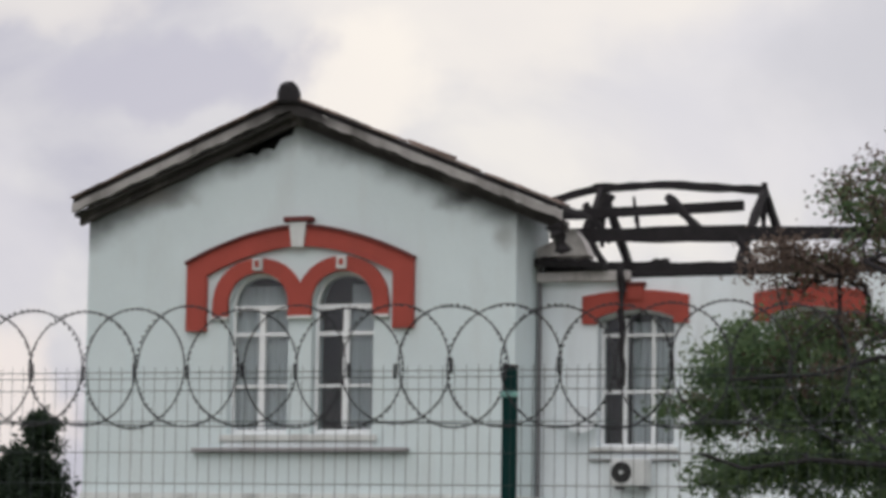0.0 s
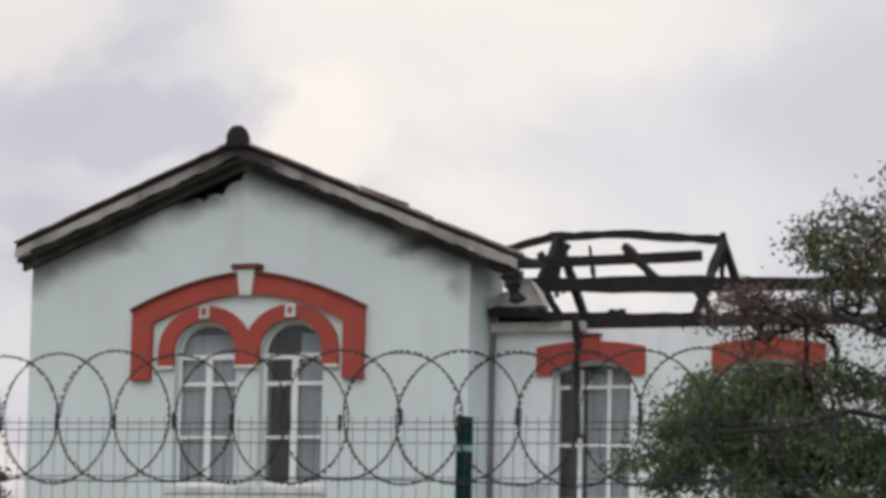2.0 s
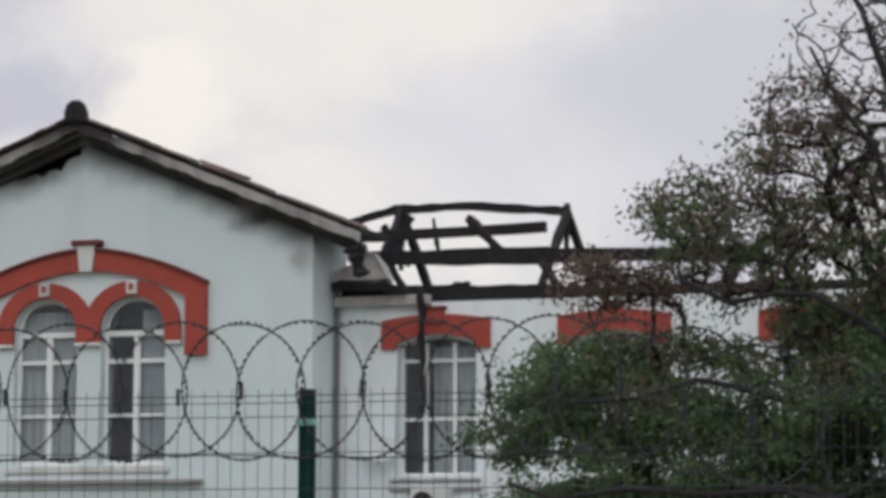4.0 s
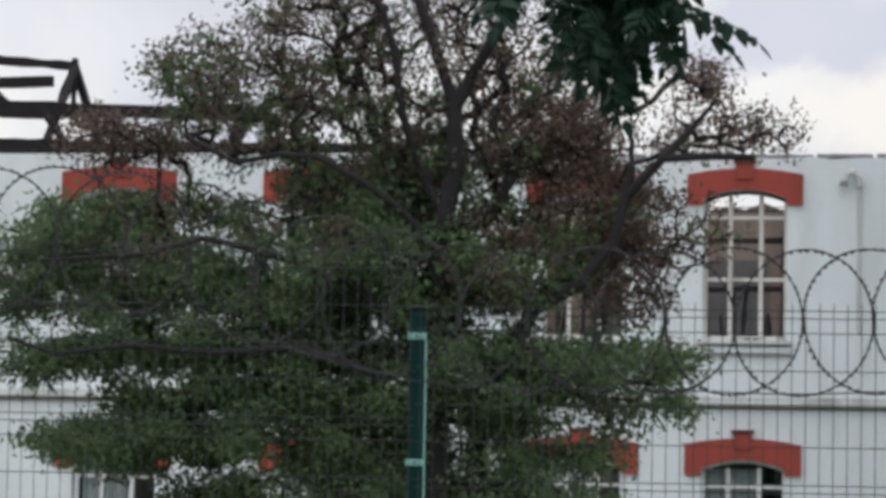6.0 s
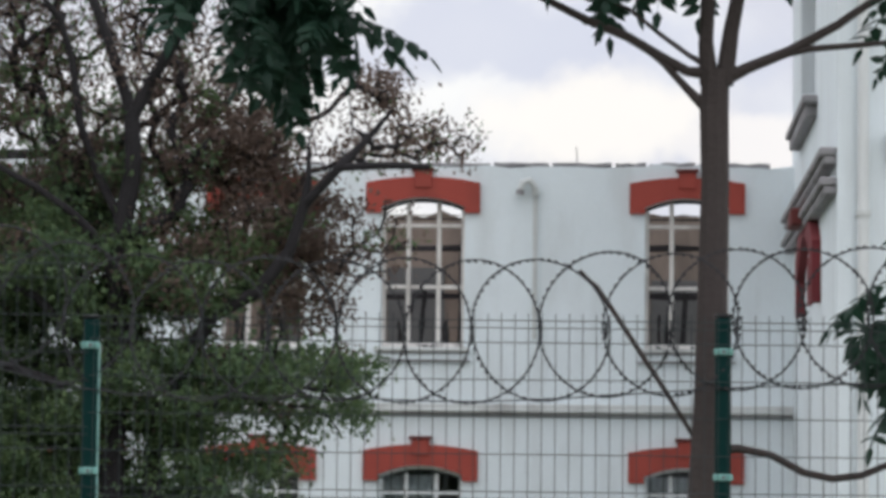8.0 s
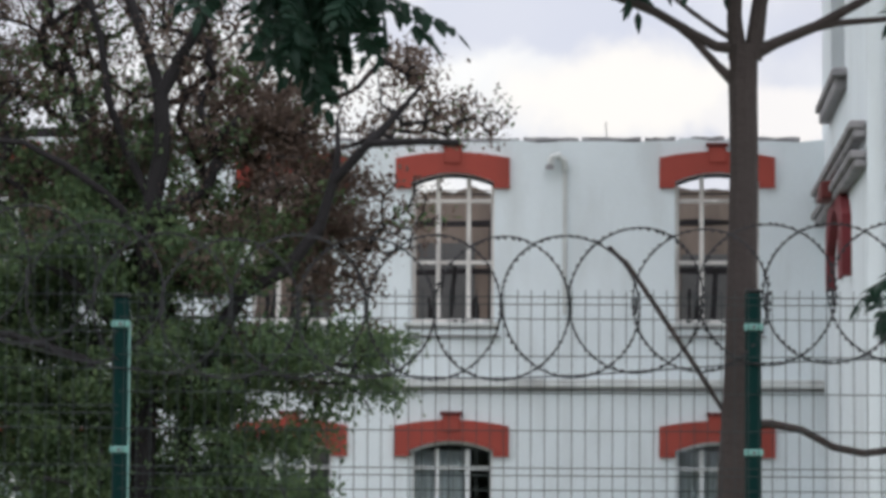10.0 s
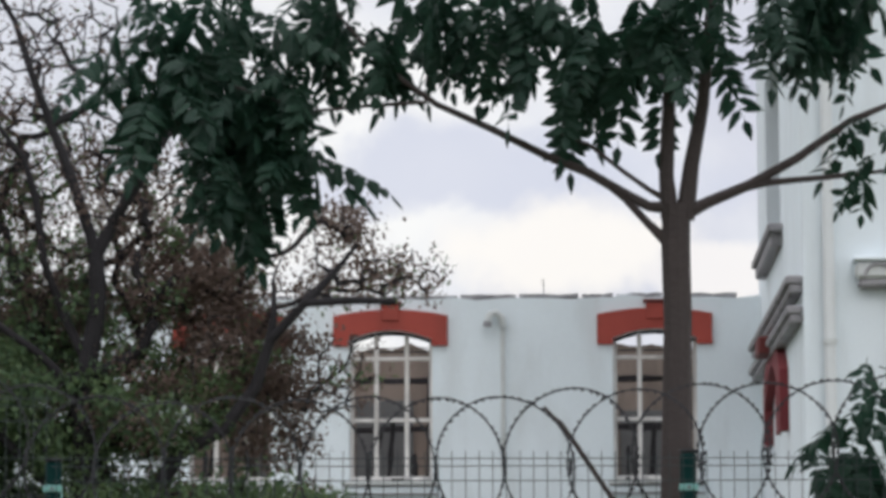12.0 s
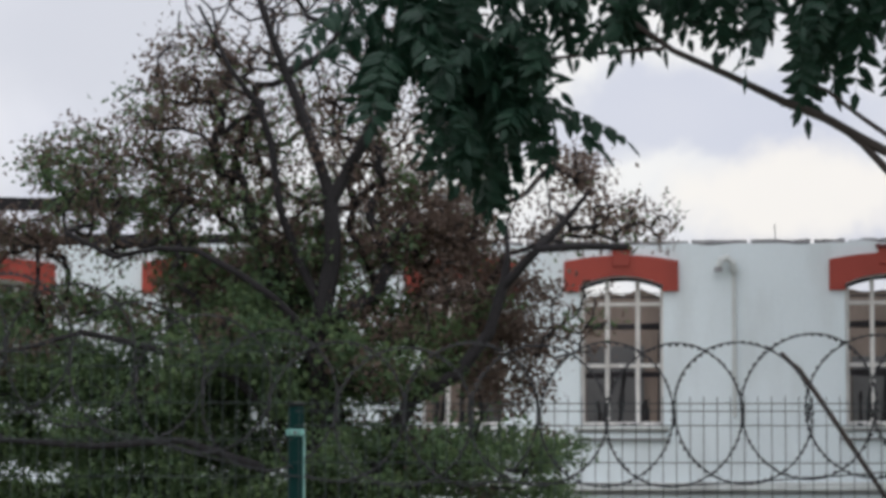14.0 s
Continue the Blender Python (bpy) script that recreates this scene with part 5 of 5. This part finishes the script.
def big_tree():
    e = empty("tree", "broad tree with dark limbs, green and withered brown leaves", "tree", (-4.35, 24.5, ground_z(24.5)))
    inv = Matrix.Translation((4.35, -24.5, -ground_z(24.5)))
    sk = Skeleton(21)
    Y = 24.5
    trunk = sk.limb([(-4.36, Y, -1.45), (-4.35, Y, -0.4), (-4.32, Y, 0.6), (-4.30, Y, 1.6), (-4.29, Y, 2.33), (-4.28, Y, 2.97), (-4.25, Y, 3.6), (-4.18, Y, 4.0), (-4.17, Y, 4.2), (-4.19, Y, 4.5)])
    left = sk.limb([(-4.22, Y, 4.62), (-4.32, Y, 4.92), (-4.44, Y, 5.26), (-4.58, Y, 5.6), (-4.74, Y - 0.1, 6.05), (-4.89, Y, 6.47), (-5.15, Y, 6.9)], trunk[-1])
    sk.limb([(-4.05, Y, 4.77), (-3.89, Y - 0.1, 5.01), (-3.72, Y - 0.2, 5.25), (-3.5, Y - 0.2, 5.6), (-3.2, Y, 6.1)], trunk[-1])
    second = sk.limb([(-4.05, Y + 0.2, 0.2), (-3.99, Y + 0.2, 1.0), (-4.0, Y + 0.2, 1.7), (-3.94, Y + 0.1, 1.98), (-3.70, Y, 2.5), (-3.48, Y - 0.1, 2.86), (-3.11, Y - 0.1, 3.06), (-2.85, Y - 0.1, 3.4), (-2.74, Y - 0.1, 3.77), (-2.44, Y - 0.2, 4.07), (-2.06, Y - 0.2, 4.09), (-1.7, Y - 0.2, 4.08)], trunk[0])
    sk.limb([(-4.4, Y - 0.1, 3.45), (-4.62, Y - 0.2, 3.68), (-4.93, Y - 0.3, 3.9), (-5.27, Y - 0.3, 4.08), (-5.6, Y - 0.3, 4.1), (-5.95, Y - 0.3, 4.03), (-6.4, Y - 0.2, 4.25)], trunk[5])
    sk.limb([(-4.48, Y + 0.1, 4.04), (-4.62, Y, 4.45), (-4.70, Y, 5.0), (-4.80, Y, 5.32), (-5.03, Y, 5.6), (-5.2, Y + 0.1, 5.9), (-5.35, Y + 0.1, 6.2)], trunk[6])
    sk.limb([(-4.7, Y - 0.4, 2.3), (-5.3, Y - 0.6, 2.5), (-6.0, Y - 0.7, 2.45), (-6.7, Y - 0.8, 2.5), (-7.3, Y - 0.8, 2.42), (-7.7, Y - 0.8, 2.55)], trunk[3])
    sk.limb([(-4.9, Y - 0.3, 3.0), (-5.4, Y - 0.4, 3.2), (-5.85, Y - 0.4, 3.33), (-6.2, Y - 0.4, 3.40), (-6.7, Y - 0.5, 3.25), (-7.5, Y - 0.6, 3.2)], trunk[4])
    sk.limb([(-2.70, Y - 0.1, 4.0), (-2.72, Y, 4.29)], second[8])
    sk.limb([(-2.21, Y - 0.1, 4.33), (-2.02, Y - 0.1, 4.56)], second[9])
    sk.limb([(-4.3, Y + 0.1, 5.75), (-4.14, Y + 0.1, 5.96), (-3.7, Y + 0.1, 5.97)], left[3])
    sk.limb([(-3.3, Y, 2.55), (-2.9, Y, 2.3), (-2.5, Y - 0.2, 2.25)], second[4])
    # clumps: x, z, half width, half height, twigs, leaves a twig, share of brown
    clumps = [(-7.75, 3.05, 0.62, 0.36, 34, 40, 0.05), (-7.35, 2.35, 0.72, 0.40, 38, 40, 0.02), (-6.45, 2.70, 0.9, 0.60, 52, 40, 0.05), (-6.5, 3.55, 0.95, 0.36, 32, 22, 0.3), (-7.1, 4.15, 0.45, 0.35, 16, 8, 0.9), (-7.45, 4.35, 0.36, 0.28, 20, 13, 0.95),
              (-7.05, 1.75, 0.85, 0.30, 36, 40, 0.0), (-5.6, 1.9, 1.0, 0.70, 60, 44, 0.0), (-5.35, 3.05, 0.95, 0.62, 50, 32, 0.12), (-4.2, 2.2, 1.0, 0.8, 64, 44, 0.03), (-4.55, 3.3, 0.85, 0.55, 46, 30, 0.2),
              (-6.2, 4.65, 0.75, 0.60, 70, 12, 0.6), (-5.55, 5.20, 0.78, 0.62, 84, 12, 0.75), (-6.75, 5.15, 0.32, 0.28, 9, 14, 0.8), (-5.0, 4.45, 0.95, 0.62, 84, 13, 0.6),
              (-4.7, 6.1, 1.0, 0.8, 70, 2, 0.9), (-3.6, 5.7, 0.9, 0.8, 56, 3, 0.9), (-4.2, 5.0, 0.8, 0.6, 60, 8, 0.7), (-4.3, 4.0, 0.85, 0.5, 56, 14, 0.4), (-3.4, 5.0, 0.65, 0.4, 44, 8, 0.85), (-5.0, 3.8, 0.65, 0.45, 40, 13, 0.35),
              (-3.1, 3.75, 0.66, 0.58, 64, 24, 0.92), (-2.8, 3.15, 0.40, 0.42, 30, 24, 0.85), (-3.6, 4.4, 0.66, 0.5, 60, 15, 0.8), (-3.3, 4.35, 0.45, 0.32, 30, 20, 0.92), (-3.7, 3.3, 0.6, 0.5, 40, 26, 0.25),
              (-2.3, 4.45, 0.62, 0.30, 40, 6, 0.95), (-1.75, 4.42, 0.38, 0.24, 26, 6, 0.95), (-2.2, 4.85, 0.34, 0.2, 20, 9, 0.95), (-2.25, 3.55, 0.34, 0.4, 18, 6, 0.9),
              (-3.05, 2.45, 0.7, 0.42, 34, 25, 0.1), (-2.6, 2.05, 0.4, 0.25, 10, 22, 0.0), (-3.3, 1.5, 0.6, 0.45, 22, 30, 0.0), (-2.35, 2.45, 0.22, 0.18, 7, 26, 0.1), (-5.2, 1.15, 1.9, 0.45, 80, 44, 0.0), (-3.5, 0.9, 1.2, 0.5, 44, 40, 0.0),
              (-4.9, 2.7, 0.75, 0.5, 40, 40, 0.05), (-4.3, 1.45, 0.9, 0.55, 50, 44, 0.0), (-5.9, 2.6, 0.8, 0.5, 34, 40, 0.0), (-6.3, 1.95, 0.7, 0.35, 34, 40, 0.0), (-5.0, 1.9, 0.6, 0.5, 34, 42, 0.0), (-3.7, 2.3, 0.5, 0.5, 26, 36, 0.1),
              (-5.0, 6.3, 0.7, 0.6, 60, 1, 0.9), (-4.9, 5.5, 0.6, 0.5, 50, 4, 0.8), (-4.0, 5.6, 0.5, 0.6, 40, 3, 0.8), (-4.4, 6.5, 0.7, 0.4, 36, 1, 0.9), (-5.5, 5.8, 0.5, 0.35, 30, 8, 0.85), (-6.6, 4.9, 0.4, 0.4, 24, 10, 0.5),
              (-5.3, 3.85, 0.55, 0.28, 44, 22, 0.5), (-6.9, 3.72, 0.45, 0.18, 16, 16, 0.4), (-7.6, 3.5, 0.5, 0.28, 32, 28, 0.15), (-7.15, 4.35, 0.4, 0.25, 20, 12, 0.9), (-6.6, 3.1, 0.6, 0.3, 26, 30, 0.1), (-4.7, 4.1, 0.5, 0.3, 30, 16, 0.5)]
    rnd = sk.rnd
    aims = []
    for x, z, rx, rz, twigs, leaves, brown in clumps:
        for _ in range(int(twigs * (1.0 if leaves > 32 else 1.35))):
            while True:
                u, v, w = (rnd.uniform(-1, 1) for _ in range(3))
                if u * u + v * v + w * w < 1:
                    break
            aims.append(((x + u * rx, Y + (0.3 if leaves > 24 else 0.85) + v * min(1.1, rx + 0.4), z + w * rz), leaves, brown))
    root = Vector((-4.25, Y, 2.5))
    aims.sort(key=lambda q: (Vector(q[0]) - root).length)
    green, dry = [], []
    for a, leaves, brown in aims:
        ids = sk.reach(a)
        is_dry = rnd.random() < brown
        for _ in range(int(leaves * (4.1 if leaves > 24 else 3.7) * rnd.uniform(0.5, 1.4))):
            k = ids[max(0, len(ids) - 1 - int(rnd.random() ** 1.5 * 3))]
            c = sk.p[k] + Vector((rnd.gauss(0, 0.10), rnd.gauss(0, 0.10), rnd.gauss(0, 0.065)))
            (dry if is_dry else green).append(tuple(inv @ c))
    rad = sk.radii(0.0080, 2.3)
    rad = [min(r, 0.11) for r in rad]
    sk.p = [inv @ q for q in sk.p]
    for k, ids in enumerate(sk.limbs):
        thick = [(0.105, 0.068), (0.058, 0.020), (0.062, 0.028), (0.10, 0.026)]
        f0, f1 = thick[k] if k < len(thick) else (0.042, 0.014)
        rr = [max(min(rad[j], f0), f0 + (f1 - f0) * i / (len(ids) - 1)) for i, j in enumerate(ids)]
        part("trunk" if k == 0 else "limb", tube(bmesh.new(), [sk.p[j] for j in ids], rr, 9), M_BARK, e)
    tagged(link("fine_branchwork", mesh("fine_branchwork", *sk.twigs(rad), M_BARK), e), kind="stuff")
    tagged(link("green_leaves", leaf_mesh("green_leaves", green, 0.060, 0.030, M_LEAF, 5), e), kind="stuff")
    tagged(link("brown_leaves", leaf_mesh("brown_leaves", dry, 0.050, 0.026, M_DRYLEAF, 6), e, "withered brown leaves"), kind="stuff")


big_tree()


def pinnate_leaf(seed):
    """One compound leaf: a drooping stalk with pairs of pointed leaflets."""
    rnd = random.Random(seed)
    bm = bmesh.new()
    n, L = rnd.randint(7, 10), rnd.uniform(0.28, 0.44)
    bend = rnd.uniform(0.3, 0.9)
    pts = [Vector((L * t, 0, -bend * L * t * t * 0.6)) for t in [i / n for i in range(n + 1)]]
    tube(bm, pts, [0.0035 * (1 - 0.6 * i / n) for i in range(n + 1)], 3, False)

    def leaflet(at, d, size):
        side = d.cross(Vector((0, 0, 1)))
        side = side.normalized() if side.length > 0.01 else Vector((0, 1, 0))
        nrm = side.cross(d)
        w = size * 0.25
        tip = at + d * size - Vector((0, 0, size * 0.18))
        m1, m2 = at + d * size * 0.3 + nrm * 0.004, at + d * size * 0.65 - Vector((0, 0, size * 0.06)) + nrm * 0.004
        v = [bm.verts.new(q) for q in (at, m1 + side * w - nrm * 0.006, m2 + side * w * 0.75 - nrm * 0.006, tip, m2 - side * w * 0.75 - nrm * 0.006, m1 - side * w - nrm * 0.006, m1, m2)]
        for f in ((0, 1, 6), (1, 2, 7, 6), (2, 3, 7), (3, 4, 7), (4, 5, 6, 7), (5, 0, 6)):
            bm.faces.new([v[i] for i in f])

    for i in range(1, n):
        t = i / n
        size = (0.085 + 0.036 * math.sin(math.pi * t)) * rnd.uniform(0.75, 1.2)
        for s in (-1, 1):
            d = Vector((0.45 + rnd.uniform(-0.35, 0.45), s, -0.35 + rnd.uniform(-0.7, 0.5))).normalized()
            leaflet(pts[i], d, size)
    leaflet(pts[-1], Vector((1, 0, -0.8)).normalized(), 0.09)
    me = bpy.data.meshes.new("leaf")
    bm.to_mesh(me)
    bm.free()
    me.materials.append(M_DARKLEAF)
    return me


def sapling():
    Y = 12.5
    e = empty("young_tree", "slender young tree with smooth trunk and large dark pinnate leaves", "tree", (0.29, Y, 0.0))
    inv = Matrix.Translation((-0.29, -Y, 0))

    def branch(name, pts, radii, label=""):
        return part(name, tube(bmesh.new(), [inv @ Vector(q) for q in pts], radii, 9), M_SMOOTHBARK, e, label)

    branch("trunk", [(0.29, Y, -0.05), (0.28, Y, 0.8), (0.285, Y, 1.46), (0.30, Y, 1.9), (0.305, Y, 2.32), (0.315, Y, 2.8), (0.31, Y, 3.1), (0.315, Y, 3.28)], [0.10, 0.092, 0.085, 0.072, 0.064, 0.060, 0.062, 0.060])
    branch("leader", [(0.29, Y, 3.22), (0.275, Y, 3.4), (0.29, Y, 3.7), (0.30, Y, 4.1), (0.28, Y, 4.7), (0.30, Y, 5.4)], [0.042, 0.032, 0.028, 0.024, 0.018, 0.008])
    branch("leader", [(0.35, Y, 3.22), (0.38, Y, 3.45), (0.43, Y, 3.7), (0.47, Y, 4.1), (0.55, Y + 0.1, 4.8), (0.6, Y + 0.1, 5.3)], [0.042, 0.034, 0.028, 0.024, 0.016, 0.008])
    branch("branch", [(0.26, Y, 3.27), (0.20, Y, 3.275), (0.10, Y, 3.33), (-0.05, Y, 3.42), (-0.22, Y, 3.49), (-0.45, Y - 0.05, 3.60), (-0.68, Y - 0.1, 3.70), (-0.9, Y - 0.1, 3.86), (-1.15, Y - 0.1, 4.15)], [0.026, 0.022, 0.021, 0.020, 0.018, 0.015, 0.013, 0.011, 0.006])
    branch("branch", [(0.28, Y, 3.12), (0.20, Y, 3.20), (0.10, Y, 3.31), (0.02, Y, 3.37)], [0.026, 0.018, 0.015, 0.010])
    branch("branch", [(0.28, Y, 3.30), (0.21, Y, 3.34), (0.10, Y, 3.42), (-0.05, Y, 3.54), (-0.2, Y, 3.60)], [0.016, 0.011, 0.010, 0.008, 0.005])
    branch("branch", [(0.35, Y, 3.24), (0.45, Y, 3.29), (0.62, Y, 3.36), (0.82, Y, 3.47), (1.05, Y, 3.63), (1.35, Y, 3.75)], [0.032, 0.025, 0.022, 0.019, 0.015, 0.009])
    branch("branch", [(0.55, Y, 3.335), (0.7, Y, 3.37), (0.95, Y, 3.39), (1.25, Y, 3.42)], [0.018, 0.015, 0.012, 0.007])
    branch("branch", [(0.33, Y, 1.70), (0.42, Y - 0.02, 1.705), (0.55, Y - 0.05, 1.68), (0.68, Y - 0.05, 1.61), (0.80, Y - 0.05, 1.585), (0.92, Y - 0.05, 1.60), (1.06, Y - 0.05, 1.66), (1.3, Y, 1.95), (1.35, Y, 2.4)], [0.024, 0.018, 0.016, 0.016, 0.016, 0.015, 0.014, 0.011, 0.006])
    branch("branch", [(-0.72, Y - 0.1, 3.71), (-0.95, Y - 0.15, 3.69), (-1.2, Y - 0.2, 3.66), (-1.5, Y - 0.3, 3.75)], [0.009, 0.008, 0.007, 0.004])
    branch("dead_branch", [(0.24, Y, 1.74), (0.12, Y - 0.05, 1.93), (0.0, Y - 0.1, 2.11), (-0.10, Y - 0.13, 2.26), (-0.17, Y - 0.15, 2.36), (-0.20, Y - 0.15, 2.385), (-0.24, Y - 0.15, 2.43)], [0.010, 0.011, 0.011, 0.011, 0.011, 0.009, 0.006], "bare dark dead branch")
    forms = [pinnate_leaf(s) for s in range(8)]
    rnd = random.Random(31)
    # clumps: x, z, half width, half height, leaves
    for x, z, rx, rz, n in ((-1.55, 3.62, 0.22, 0.20, 24), (-1.75, 3.85, 0.25, 0.20, 20), (-1.35, 3.75, 0.20, 0.25, 22), (-1.50, 4.10, 0.45, 0.20, 28), (-1.45, 3.42, 0.20, 0.08, 10), (-1.85, 4.10, 0.20, 0.15, 8), (-1.30, 3.55, 0.08, 0.08, 4), (-1.10, 4.20, 0.12, 0.12, 5), (-2.0, 3.85, 0.08, 0.12, 4),
                            (-0.85, 4.08, 0.20, 0.14, 10), (-0.92, 3.86, 0.08, 0.05, 3), (-0.60, 4.14, 0.25, 0.14, 13), (-0.30, 4.06, 0.20, 0.14, 14), (-0.10, 3.96, 0.20, 0.14, 13), (0.02, 3.86, 0.12, 0.06, 5), (0.22, 4.02, 0.15, 0.14, 10), (0.45, 4.06, 0.25, 0.14, 13),
                            (0.75, 4.12, 0.25, 0.12, 13), (1.05, 4.16, 0.20, 0.12, 11), (-0.20, 4.45, 1.20, 0.22, 28), (0.60, 4.55, 0.80, 0.22, 14), (1.12, 3.60, 0.05, 0.05, 3), (1.14, 3.45, 0.05, 0.04, 2),
                            (0.90, 2.22, 0.05, 0.05, 3), (1.02, 2.42, 0.07, 0.07, 4), (1.12, 2.58, 0.07, 0.07, 3), (1.06, 2.24, 0.08, 0.08, 5), (1.16, 2.10, 0.10, 0.10, 5)):
        for _ in range(int(n * 1.2)):
            a, k = rnd.uniform(0, 2 * math.pi), math.sqrt(rnd.random())
            p = Vector((x + rx * k * math.cos(a), Y - 0.1 + rnd.uniform(-0.35, 0.3), z + rz * k * math.sin(a)))
            m = Matrix.Translation(inv @ p) @ Matrix.Rotation(rnd.uniform(0, 6.28), 4, "Z") @ Matrix.Rotation(rnd.uniform(0.1, 1.3), 4, "Y") @ Matrix.Rotation(rnd.uniform(-0.6, 0.6), 4, "X") @ Matrix.Scale(rnd.uniform(0.6, 1.0), 4)
            link("leaf", forms[rnd.randrange(8)], e, at=m)


sapling()


def conifer(x, y, top, width, seed, label):
    z0 = ground_z(y)
    e = empty("conifer", label, "tree", (x, y, z0), "far conifers")
    rnd = random.Random(seed)
    H = top - z0
    bm = tube(bmesh.new(), [(0, 0, 0), (0.05, 0, H * 0.5), (0, 0, H * 0.97)], [0.16, 0.09, 0.02], 7)
    cs = []
    for i in range(90):
        t = rnd.random() ** 0.8
        z = H * (0.12 + 0.86 * t)
        r = width * (1 - t) ** 0.8 * rnd.uniform(0.6, 1.1) + 0.1
        a = rnd.uniform(0, 6.28)
        tip = Vector((r * math.cos(a), r * math.sin(a), z - 0.15 * r + 0.1))
        tube(bm, [(0, 0, z), tip * 0.6 + Vector((0, 0, z * 0.4 + 0.06)), tip], [0.02, 0.014, 0.006], 4, False)
        for _ in range(160):
            q = Vector((0, 0, z)).lerp(tip, rnd.uniform(0.25, 1.05))
            cs.append((q.x + rnd.gauss(0, 0.13), q.y + rnd.gauss(0, 0.13), q.z + rnd.gauss(0, 0.10)))
    part("trunk", bm, M_BARK, e)
    tagged(link("needles", leaf_mesh("needles", cs, 0.2, 0.07, M_CONIFER, seed), e), kind="stuff")


conifer(-35.8, 60.0, 5.0, 1.5, 71, "dark conifer standing beyond the building")
conifer(-34.3, 61.0, 4.3, 1.5, 72, "dark bushy conifer beside a taller one")
conifer(-37.6, 62.0, 4.2, 1.7, 73, "dark bushy conifer at the back of the yard")
